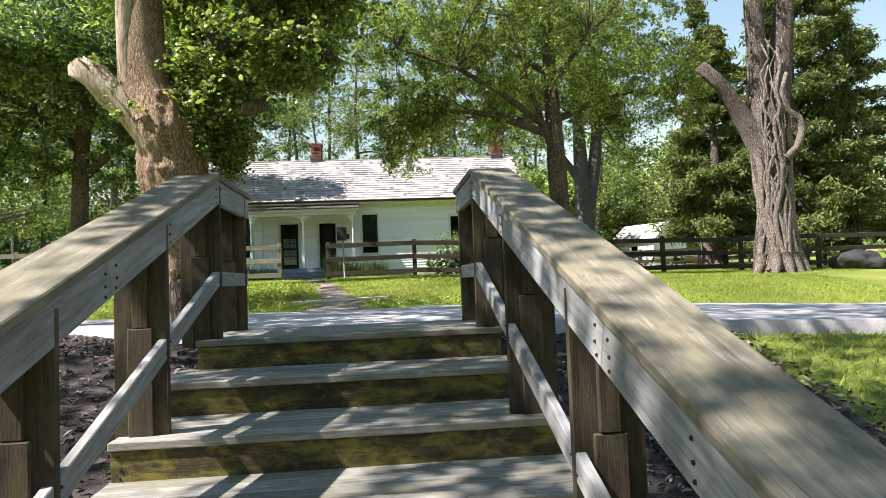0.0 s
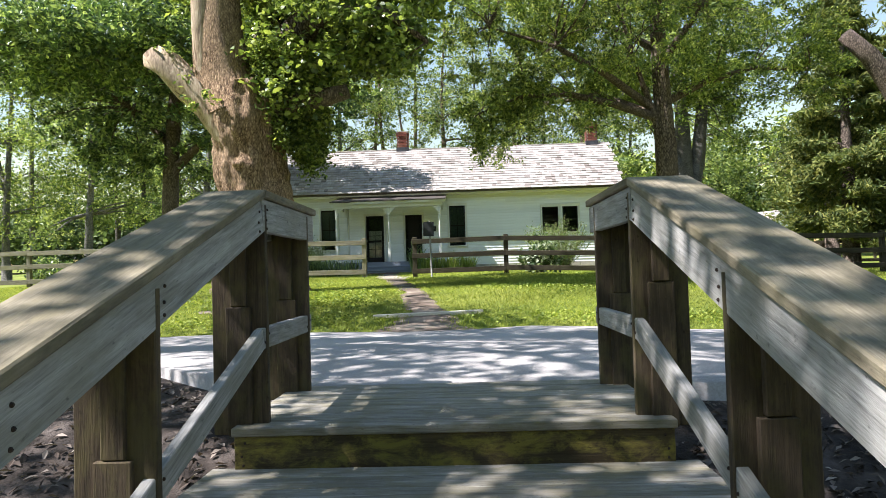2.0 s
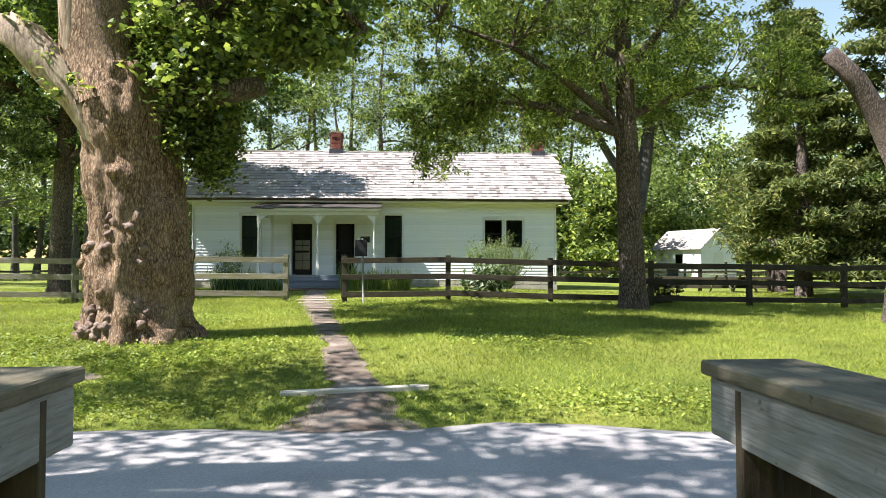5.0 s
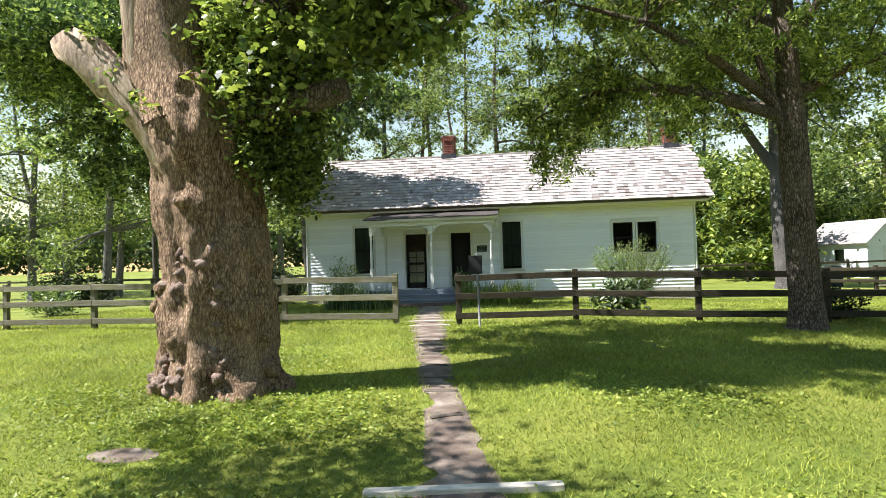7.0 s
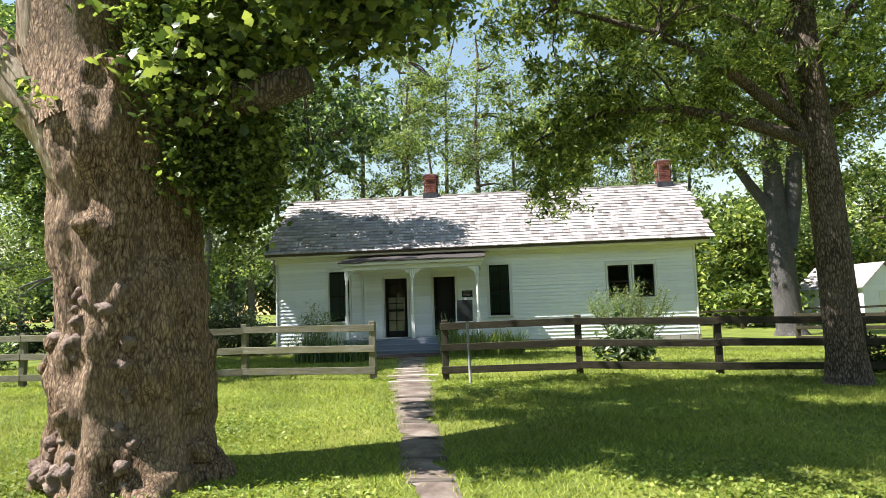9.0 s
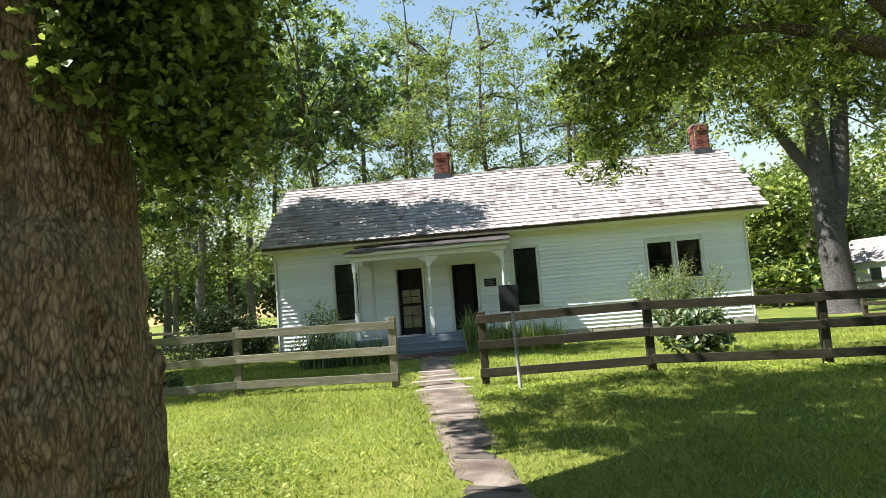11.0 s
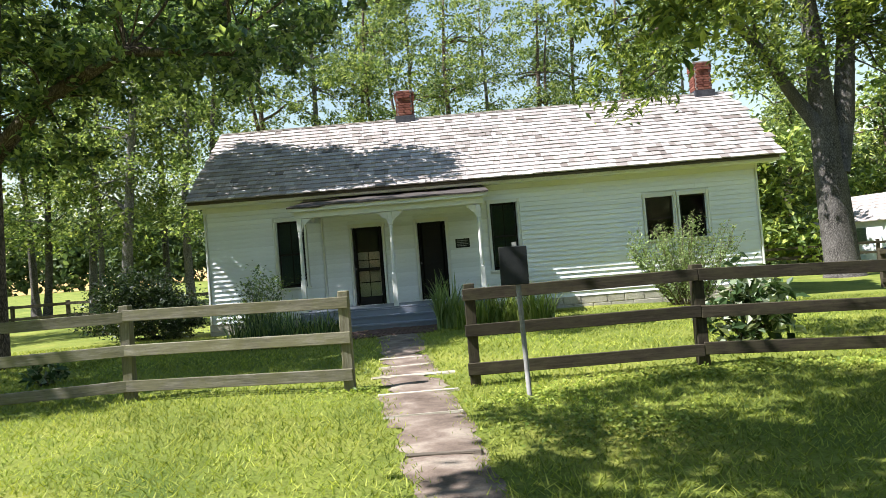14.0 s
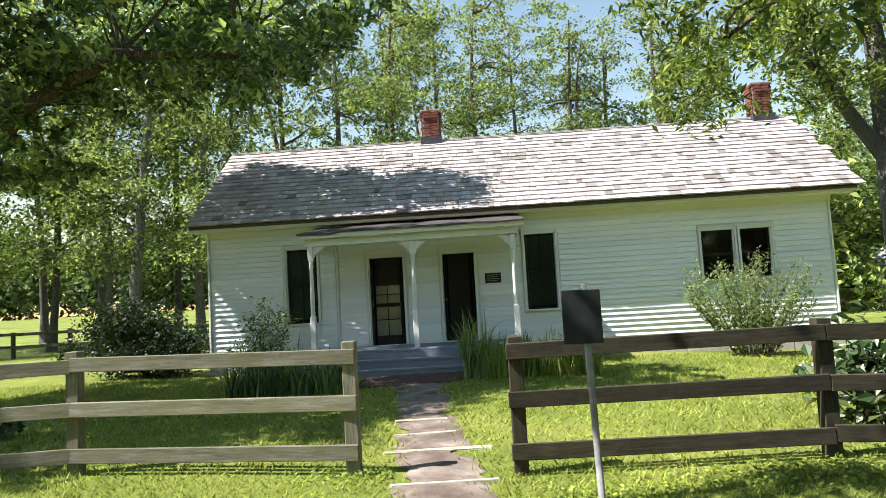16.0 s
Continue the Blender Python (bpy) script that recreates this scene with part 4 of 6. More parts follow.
for xp in (-5.72, -3.49, -1.33):
    pp = thing("porch_post", (xp, PY, 2.25))
    under(pp, porch, pose(xp, PY, 2.25))
    for za, zb, w in ((2.25, 3.05, 0.115), (4.25, 4.56, 0.115)):
        part("block", soft_box(xp - w / 2, xp + w / 2, PY - w / 2, PY + w / 2, za, zb, 0.008), M_TRIM, pp)
    zs = [3.05, 3.09, 3.13, 3.17, 3.24, 3.5, 3.9, 4.08, 4.13, 4.17, 4.25]
    rr = [0.055, 0.04, 0.056, 0.04, 0.05, 0.047, 0.042, 0.036, 0.054, 0.04, 0.055]
    v, f = sweep([(xp, PY, q) for q in zs], rr, 14)
    tubes_part("turned_shaft", [(v, f)], M_TRIM, pp)
    for s in (-1, 1):
        if (xp < -5 and s < 0) or (xp > -2 and s > 0):
            continue
        bm = bmesh.new()
        ring = [(0.0575, 4.55), (0.30, 4.55), (0.26, 4.50), (0.20, 4.47), (0.17, 4.42), (0.11, 4.40), (0.09, 4.34), (0.0575, 4.30)]
        a = [bm.verts.new((xp + s * p, PY - 0.02, q)) for p, q in ring]
        b = [bm.verts.new((xp + s * p, PY + 0.02, q)) for p, q in ring]
        bm.faces.new(a), bm.faces.new(b[::-1])
        for i in range(len(ring)):
            j = (i + 1) % len(ring)
            bm.faces.new((a[i], a[j], b[j], b[i]))
        bmesh.ops.recalc_face_normals(bm, faces=bm.faces[:])
        part("bracket", bm, M_TRIM, pp)
board("beam", (PX0 + 0.12, PY, 4.645), (PX1 - 0.12, PY, 4.665), 0.12, 0.17, M_TRIM, porch, bevel=0.004)
for xe in (PX0 + 0.2, PX1 - 0.2):
    board("beam", (xe, PY + 0.062, 4.65), (xe, HW - 0.03, 4.65), 0.11, 0.16, M_TRIM, porch, bevel=0.004)
bm = bmesh.new()
box(bm, PX0 + 0.1, PX1 - 0.1, PY - 0.05, HW - 0.03, 4.735, 4.755)
part("porch_ceiling", bm, M_TRIM, porch)
bm = bmesh.new()
xs = np.linspace(PX0 - 0.02, PX1 + 0.02, 26)
top, bot = [], []
for i in range(6):
    t = i / 5
    for x in xs:
        y, z = PY - 0.22 + (HW - 0.05 - PY + 0.22) * t, 4.84 + 0.33 * t + 0.008 * math.sin(x * 5 + i) - (0.0 if 0.8 < (x - PX0) else 0.03)
        top.append(bm.verts.new((x, y, z + 0.02)))
        bot.append(bm.verts.new((x, y, z - 0.02)))
n = len(xs)
for i in range(5):
    for j in range(n - 1):
        q = (i * n + j, i * n + j + 1, (i + 1) * n + j + 1, (i + 1) * n + j)
        bm.faces.new([top[k] for k in q])
        bm.faces.new([bot[k] for k in q[::-1]])
for j in range(n - 1):
    bm.faces.new((bot[j], bot[j + 1], top[j + 1], top[j]))
for j in (0, n - 1):
    for i in range(5):
        bm.faces.new((bot[i * n + j], top[i * n + j], top[(i + 1) * n + j], bot[(i + 1) * n + j]))
bmesh.ops.recalc_face_normals(bm, faces=bm.faces[:])
part("porch_roof", bm, M_PORCHROOF, porch, "dark sagging porch roof covering")
board("porch_fascia", (PX0, PY - 0.17, 4.765), (PX1, PY - 0.17, 4.785), 0.03, 0.10, M_TRIM, porch, bevel=0.003)
board("porch_fascia", (PX0 + 0.02, PY - 0.15, 4.77), (PX0 + 0.02, HW - 0.06, 5.06), 0.03, 0.10, M_TRIM, porch, bevel=0.003)
board("porch_fascia", (PX1 - 0.02, PY - 0.15, 4.77), (PX1 - 0.02, HW - 0.06, 5.06), 0.03, 0.10, M_TRIM, porch, bevel=0.003)

# ---- fences ----
def fence(name, posts, material, label, h=1.22, front=-1, rails=(1.10, 0.66, 0.20), pw=0.13, rh=0.145, group=""):
    """Post and board fence through plan points."""
    f = thing(name, (*posts[0], gz(*posts[0])), label, "fence", group)
    ends = []
    for i, (x, y) in enumerate(posts):
        a, b = Vector(posts[max(i - 1, 0)]), Vector(posts[min(i + 1, len(posts) - 1)])
        d = (b - a).normalized()
        z = gz(x, y)
        tilt = Vector((random.uniform(-0.012, 0.012), random.uniform(-0.012, 0.012), 0))
        board("post", Vector((x, y, z - 0.25)), Vector((x, y, z + h + random.uniform(-0.02, 0.03))) + tilt, pw, pw, material, f, bevel=0.008)
    for i in range(len(posts) - 1):
        a, b = Vector(posts[i]), Vector(posts[i + 1])
        d = (b - a).normalized()
        nrm = Vector((d.y, -d.x)) * (pw / 2 + 0.022) * (-front)
        for zr in rails:
            p, q = a + nrm, b + nrm
            if i == 0:
                p = p - d * pw * 0.6
            if i == len(posts) - 2:
                q = q + d * pw * 0.6
            board("rail", (p.x, p.y, gz(a.x, a.y) + zr + random.uniform(-0.015, 0.015)), (q.x - d.x * 0.004, q.y - d.y * 0.004, gz(b.x, b.y) + zr + random.uniform(-0.015, 0.015)), 0.04, rh, material, f, bevel=0.006, wobble=0.003)
    return f


fence("fence", [(-3.35, 21.05), (-6.27, 21.4), (-8.85, 21.3), (-11.45, 21.4), (-14.2, 21.7), (-17, 22), (-19.8, 22.5), (-22.6, 23)], M_FENCE_L, "weathered pale grey post and board fence", front=-1 * -1)
fence("fence", [(-1.80, 20.88), (0.93, 20.88), (3.69, 20.88), (6.45, 20.9), (9.25, 20.95), (12.0, 21.0), (14.8, 21.0), (17.6, 21), (20.4, 21), (23.2, 21), (26, 21), (28.8, 21)], M_FENCE_R, "dark brown weathered post and board fence", front=-1)
fence("fence", [(-9.4 - 3.0 * i, 37.5 + 0.9 * i) for i in range(10)], M_FENCE_R, "distant dark board fence along the field", h=1.1, front=1, rails=(1.0, 0.5), rh=0.12)
fence("fence", [(7.2 + 2.7 * i, 45.0 - 0.05 * i) for i in range(11)], M_FENCE_R, "distant dark board fence behind the yard", h=1.15, front=-1, rails=(1.0, 0.55), rh=0.12)
fence("fence", [(9.8 + 2.6 * i, 31.5 - 0.8 * i) for i in range(5)], M_FENCE_R, "dark board fence crossing the yard", h=1.1, front=-1, rails=(1.0, 0.55, 0.2), rh=0.12)

# sign on a leaning post
sg = thing("sign_post", (-1.26, 19.92, gz(-1.26, 19.92)), "dark square sign on a leaning galvanised pipe", "sign")
v, f = sweep([(-1.25, 19.92, 1.5), (-1.265, 19.92, 2.3), (-1.285, 19.92, 3.27)], [0.027] * 3, 12)
tubes_part("pole", [(v, f)], M_STEEL, sg)
sp = part("sign_plate", soft_box(-0.15, 0.15, -0.018, 0.002, -0.205, 0.205, 0.006), M_SIGN, sg)
under(sp, sg, pose(-1.31, 19.885, 3.02, -6, 1.2, 4))


# ---- trees ----
def crown(t, blobs, n, size, material, clump=0.35, per=28, width=0.5, droop=0.0, shell=0.55, up=0.4, name="crown", label="", lobed=False, spray=0.0, kind=""):
    c, tips = cloud(blobs, n, clump, per, shell, spray=spray)
    V, F = lobed_arrays(c, size, up, droop) if lobed else leaf_arrays(c, size, width, up, droop)
    arrays(name, V, F, material, t, label, kind=kind)
    return tips


def twigs(t, starts, tips, bark, count, r0=0.05, seed=1, sag=0.06):
    """Limbs from the nearest start point out to some of the clumps."""
    rs = random.Random(seed)
    tubes = []
    idx = rs.sample(range(len(tips)), min(count, len(tips)))
    for k, i in enumerate(idx):
        q = Vector(tips[i])
        s = min(starts, key=lambda p: (Vector(p) - q).length + rs.uniform(0, 1.2))
        pts_ = curve_pts(s, q, 7, 0.16, sag, seed * 131 + k)
        L = (q - Vector(s)).length
        r = r0 * min(1.5, 0.35 + L * 0.22)
        tubes.append(sweep(pts_, [r * (1 - 0.85 * j / 6) + 0.004 for j in range(7)], 6))
    limbs_part("limb", tubes, bark, t)


def wood_tree(x, y, h, r, bark, leafm, n, spread, low, size=0.14, lean=(0, 0), label="tall slender woodland tree with an airy crown", seed=0, group="woodland trees", fork=False, clump=0.42):
    rs = random.Random(seed * 17 + 3)
    z = gz(x, y)
    t = thing("tree", (x, y, z), label, "tree", group)
    top = Vector((x + lean[0], y + lean[1], z + h * 0.86))
    path = curve_pts((x, y, z - 0.2), top, 12, 0.035, 0, seed)
    rad = [r * (1.35 if i == 0 else 1) * (1 - 0.8 * i / 11) for i in range(12)]
    tubes = [sweep(path, rad, 10, 0.12, 2.5)]
    if fork:
        q = path[4]
        f2 = curve_pts(q, (x - lean[0] - rs.choice((-1, 1)) * spread * 0.5, y, z + h * 0.8), 8, 0.08, 0, seed + 9)
        tubes.append(sweep(f2, [r * 0.6 * (1 - 0.85 * i / 7) for i in range(8)], 8, 0.1, 2.5))
    tubes_part("trunk", tubes[:1], bark, t)
    limbs_part("stem", tubes[1:], bark, t)
    blobs = []
    k = rs.randint(7, 10)
    for i in range(k):
        f = i / (k - 1)
        zz = z + h * (low + (1 - low) * f)
        w = spread * (0.55 + 0.6 * math.sin(math.pi * min(1, 0.15 + f * 0.85))) * rs.uniform(0.45, 0.8)
        a = rs.uniform(0, 6.28)
        off = spread * rs.uniform(0.2, 0.75) * (1 - 0.5 * f)
        pc = path[min(11, int(f * 11 * 0.9 + 1))]
        blobs.append(((pc.x + off * math.cos(a), pc.y + off * math.sin(a), zz), (w, w, w * rs.uniform(0.35, 0.6))))
    tips = crown(t, blobs, n, size, leafm, clump, 34, spray=0.8)
    twigs(t, path[3:], tips, bark, 24, r * 0.34, seed + 1)
    return t


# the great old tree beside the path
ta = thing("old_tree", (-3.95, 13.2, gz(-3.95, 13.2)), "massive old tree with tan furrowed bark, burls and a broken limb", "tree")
za = gz(-3.95, 13.2)
trunk = [((-3.90, 13.25, za - 0.5), 0.90), ((-3.90, 13.25, za - 0.15), 0.86), ((-3.91, 13.25, za + 0.12), 0.77), ((-3.90, 13.25, za + 0.4), 0.72), ((-3.89, 13.25, 2.3), 0.69), ((-3.90, 13.25, 2.9), 0.655),
         ((-3.97, 13.25, 3.5), 0.63), ((-4.02, 13.25, 4.1), 0.63), ((-4.07, 13.25, 4.6), 0.66), ((-4.12, 13.25, 5.0), 0.66), ((-4.2, 13.25, 5.4), 0.55)]
P_, R_ = [], []
for (p, r), (q, s) in zip(trunk, trunk[1:]):
    for i in range(11):
        P_.append(Vector(p).lerp(Vector(q), i / 11))
        R_.append(r + (s - r) * i / 11)
v, f = sweep(P_, R_, 120, 0.13, 1.7)
for i, q in enumerate(v):
    c = Vector((-3.93, 13.25, q.z))
    d = q - c
    a = math.atan2(d.y, d.x)
    low = max(0, 1 - (q.z - za) / 0.7)
    d *= 1 + 0.10 * low ** 2 * math.sin(a * 7 + 1) + 0.035 * math.sin(a * 13 + q.z * 1.2) + 0.05 * noise.noise(Vector((a * 4, q.z * 2.5, 0)))
    d *= 1 - 0.13 * math.exp(-((a + 1.02) / 0.2) ** 2) * min(1, max(0, (q.z - za) / 0.5))
    d += d.normalized() * (0.03 * noise.noise(Vector((q.x * 9, q.y * 9, q.z * 2.2))) + 0.022 * noise.noise(Vector((q.x * 19, q.y * 19, q.z * 6))) + 0.05 * max(0, noise.noise(q * 3.1) - 0.15))
    v[i] = c + d
tubes_part("trunk", [(v, f)], M_BARK_A, ta)
stem = [(-4.3, 13.25, 4.9), (-4.5, 13.2, 5.6), (-4.58, 13.2, 6.4), (-4.6, 13.25, 7.6), (-4.4, 13.3, 9.2), (-4.2, 13.4, 11.0)]
tubes_part("stem", [sweep(stem, [0.62, 0.54, 0.47, 0.40, 0.30, 0.12], 24, 0.12, 2.5)], M_BARK_A, ta, "smooth pale upright stem")
lim = [(-3.95, 13.15, 4.1), (-4.3, 13.03, 4.55), (-4.7, 13.0, 5.0), (-5.05, 12.97, 5.36), (-5.42, 12.95, 5.72), (-5.68, 12.93, 5.98)]
tubes_part("broken_limb", [sweep(lim, [0.28, 0.34, 0.30, 0.27, 0.255, 0.245], 24, 0.42, 3)], M_BLEACH, ta, "broken bleached limb with a rotten end")
tubes_part("bleached_strip", [sweep([(-4.62, 12.95, 4.75), (-4.68, 12.9, 5.2), (-4.72, 12.87, 5.7), (-4.76, 12.86, 6.4), (-4.78, 12.9, 7.6), (-4.6, 12.98, 9.2)], [0.06, 0.13, 0.15, 0.16, 0.15, 0.07], 14, 0.3, 4)], M_BLEACH, ta, "bare bleached wood where the bark is gone")
bm = bmesh.new()
bmesh.ops.create_circle(bm, cap_ends=True, segments=14, radius=0.2, matrix=Matrix.Translation((-5.685, 12.928, 5.985)) @ Vector((-0.75, -0.05, 0.66)).to_track_quat("Z", "Y").to_matrix().to_4x4())
part("rotten_end", bm, M_NAIL, ta, "dark hollow end")
br = [(-3.85, 13.2, 4.7), (-3.2, 13.1, 5.0), (-2.6, 13.0, 5.05), (-2.1, 12.95, 5.15)]
tubes_part("cut_branch", [sweep(br, [0.36, 0.22, 0.17, 0.13], 12, 0.15, 3)], M_BARK_B, ta, "dark lower branch with a sawn end")
bigs = [[(-3.9, 13.3, 5.0), (-3.3, 13.4, 6.2), (-2.5, 13.5, 7.2), (-1.4, 13.6, 8.2), (0.2, 13.5, 9.0)],
        [(-3.9, 13.4, 5.1), (-3.9, 14.2, 6.6), (-3.6, 15.3, 8.2), (-3.4, 16.5, 9.6)],
        [(-3.1, 13.35, 6.4), (-2.2, 13.0, 6.7), (-1.3, 12.8, 6.5), (-0.6, 12.7, 5.9)],
        [(-4.5, 13.3, 8.2), (-4.2, 12.0, 9.4), (-3.9, 10.6, 10.2)]]
limbs_part("bough", [sweep(b, [(0.42 if k < 2 else 0.2) * (1 - 0.8 * i / (len(b) - 1)) for i in range(len(b))], 12, 0.15, 3) for k, b in enumerate(bigs)], M_BARK_B, ta)
# burls and roots
burls = []
rb = random.Random(11)
for i in range(90):
    a = math.radians(rb.choice((rb.uniform(195, 262), rb.uniform(200, 300))))
    z = rb.choice((rb.uniform(1.5, 1.75), rb.uniform(1.55, 2.3), rb.uniform(2.4, 3.3), rb.uniform(1.6, 3.3)))
    rr = 0.61 if z > 2 else (0.67 if z > 1.75 else 0.74)
    c = Vector((-3.93 + rr * math.cos(a), 13.25 + rr * math.sin(a), z))
    s = rb.uniform(0.03, 0.085)
    bm = bmesh.new()
    bmesh.ops.create_icosphere(bm, subdivisions=2, radius=s, matrix=Matrix.Translation(c) @ Matrix.Diagonal((1, 1, rb.uniform(0.6, 1.2), 1)))
    for q in bm.verts:
        q.co += (q.co - c) * 1.0 * noise.noise(q.co * 16)
    burls.append(bm)
for z, a, s in ((2.15, 250, 0.11), (2.62, 205, 0.12), (2.78, 214, 0.09), (2.2, 350, 0.12), (1.75, 352, 0.16), (3.8, 262, 0.09)):
    a = math.radians(a)
    c = Vector((-3.93 + 0.66 * math.cos(a), 13.25 + 0.66 * math.sin(a), z))
    bm = bmesh.new()
    bmesh.ops.create_icosphere(bm, subdivisions=3, radius=s, matrix=Matrix.Translation(c))
    for q in bm.verts:
        q.co += (q.co - c) * 0.6 * noise.noise(q.co * 9)
    burls.append(bm)
for i, bm in enumerate(burls):
    part("burl", bm, M_BURL if i < 90 else M_BARK_A, ta, "", True)
tipsA = crown(ta, [((-2.5, 13.2, 6.3), (1.5, 1.3, 0.85)), ((-1.5, 13.0, 6.0), (1.0, 1.0, 0.65)), ((-3.2, 12.9, 5.3), (0.7, 0.6, 0.5)), ((-2.6, 14.0, 7.7), (2.4, 1.4, 1.1)),
                   ((-1.2, 14.2, 8.6), (2.0, 1.2, 1.0))], 22000, 0.125, M_LEAF_A, 0.17, 26, 0.5, 0.4, lobed=True, spray=0.5)
crown(ta, [((-2.9, 13.4, 4.5), (0.36, 0.45, 0.8)), ((-2.95, 13.2, 5.2), (0.4, 0.35, 0.5)), ((-3.55, 13.0, 5.7), (0.3, 0.25, 0.55)), ((-3.36, 12.92, 4.7), (0.14, 0.12, 0.6))], 16000, 0.07, M_LEAF_A, 0.10, 24, 0.5, 0.5, lobed=True, name="climbing_vine", label="dark green climbing vine")
crown(ta, [((-2.4, 13.9, 9.3), (2.5, 2.2, 1.25)), ((-3.2, 15.5, 8.8), (2.3, 1.8, 1.1)), ((-4.2, 17.7, 8.8), (2.3, 1.8, 1.1)), ((-1.65, 17.15, 8.7), (1.8, 1.6, 0.8)), ((-5.5, 15.7, 8.6), (1.6, 1.45, 0.8))],
      16000, 0.19, M_LEAF_A, 0.19, 28, 0.5, 0.3)
crown(ta, [((-5.0, 12.8, 5.5), (0.22, 0.15, 0.15)), ((-4.85, 12.75, 5.0), (0.15, 0.12, 0.2)), ((-4.5, 12.55, 5.0), (0.14, 0.1, 0.12)), ((-5.3, 12.8, 5.9), (0.2, 0.15, 0.2))], 260, 0.09, M_LEAF_B, 0.07, 16, 0.5, name="sprout", label="yellow-green young sprouts", kind="stuff")
twigs(ta, [p for b in bigs for p in b[1:]], tipsA, M_BARK_B, 60, 0.035, 5)
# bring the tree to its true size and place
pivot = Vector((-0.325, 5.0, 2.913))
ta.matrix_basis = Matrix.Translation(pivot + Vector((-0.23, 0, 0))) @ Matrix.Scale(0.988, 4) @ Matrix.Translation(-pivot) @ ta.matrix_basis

# locust by the dark fence
tb = thing("locust_tree", (5.48, 19.6, gz(5.48, 19.6)), "dark-barked locust tree with drooping feathery foliage by the fence", "tree")
zb = gz(5.48, 19.6)
main = [(5.48, 19.6, zb - 0.1), (5.48, 19.6, zb + 0.15), (5.46, 19.6, zb + 0.6), (5.43, 19.6, 3.4), (5.38, 19.6, 5.0), (5.34, 19.6, 6.4), (5.3, 19.6, 8.4), (5.2, 19.5, 11.0)]
lb = [[(5.4, 19.6, 4.9), (5.0, 19.5, 6.2), (4.5, 19.3, 7.6), (4.0, 19.2, 9.5)],
      [(5.1, 19.5, 5.9), (3.9, 19.2, 6.25), (2.7, 19.0, 6.5), (1.4, 18.8, 6.45), (0.2, 18.7, 6.0)],
      [(5.0, 19.5, 6.2), (3.6, 18.6, 6.9), (2.2, 18.0, 7.5), (0.5, 17.8, 8.0)],
      [(5.1, 19.6, 6.0), (3.8, 20.7, 6.9), (2.4, 21.9, 7.0), (1.1, 22.8, 6.2)],
      [(5.35, 19.6, 6.3), (6.6, 19.7, 6.9), (8.0, 19.9, 7.3), (9.6, 20.0, 7.2)],
      [(5.3, 19.6, 7.4), (6.2, 18.6, 8.6), (7.2, 17.6, 9.6)],
      [(5.3, 19.6, 7.8), (4.2, 20.8, 9.0), (3.0, 22.0, 9.8)]]
tubes_part("trunk", [sweep(main, [0.46, 0.38, 0.33, 0.30, 0.28, 0.25, 0.2, 0.1], 20, 0.14, 3)], M_BARK_B, tb)
limbs_part("limb", [sweep(b, [0.125 - 0.1 * i / (len(b) - 1) for i in range(len(b))], 9, 0.1, 3) for b in lb], M_BARK_B, tb)
blobsB = [((2.4, 18.9, 7.3), (2.3, 1.8, 0.9)), ((0.6, 18.6, 6.6), (1.1, 1.2, 0.8)), ((0.35, 18.7, 5.4), (0.5, 0.6, 0.75)), ((4.8, 19.0, 8.0), (2.4, 2.2, 1.1)), ((8.2, 19.8, 7.9), (2.3, 2.0, 1.1)), ((9.8, 20.0, 7.0), (1.0, 1.0, 0.9)),
          ((3.0, 18.6, 9.6), (3.4, 2.8, 1.3)), ((7.0, 18.2, 10.0), (3.0, 2.8, 1.2)), ((3.4, 21.6, 9.8), (2.6, 2.2, 1.3)), ((1.6, 18.2, 8.5), (2.0, 1.8, 0.9)), ((-0.4, 18.4, 8.6), (1.4, 1.4, 0.9)), ((1.6, 19.0, 6.0), (0.9, 0.8, 0.5)), ((3.4, 19.0, 5.9), (0.8, 0.8, 0.4)), ((0.95, 22.9, 5.75), (0.75, 0.7, 0.7)), ((1.2, 22.7, 7.0), (1.5, 1.2, 0.8)), ((3.2, 22.0, 7.7), (2.0, 1.5, 0.9)), ((2.6, 21.2, 6.5), (1.4, 1.1, 0.55)), ((4.3, 20.5, 7.0), (1.4, 1.2, 0.6)), ((6.6, 20.0, 6.8), (1.2, 1.1, 0.5))]
tipsB = crown(tb, blobsB, 80000, 0.13, M_LEAF_B, 0.15, 44, 0.36, 0.7, spray=0.7)
crown(tb, [((0.5, 18.7, 5.9), (0.9, 0.8, 0.6)), ((1.2, 18.9, 6.4), (1.0, 0.9, 0.5)), ((0.35, 18.7, 5.4), (0.35, 0.4, 0.5))], 2600, 0.13, M_LEAF_B, 0.14, 40, 0.36, 0.8, spray=0.7, name="hanging_spray")
twigs(tb, [p for b in lb for p in b[1:]], tipsB, M_BARK_B, 150, 0.03, 8)

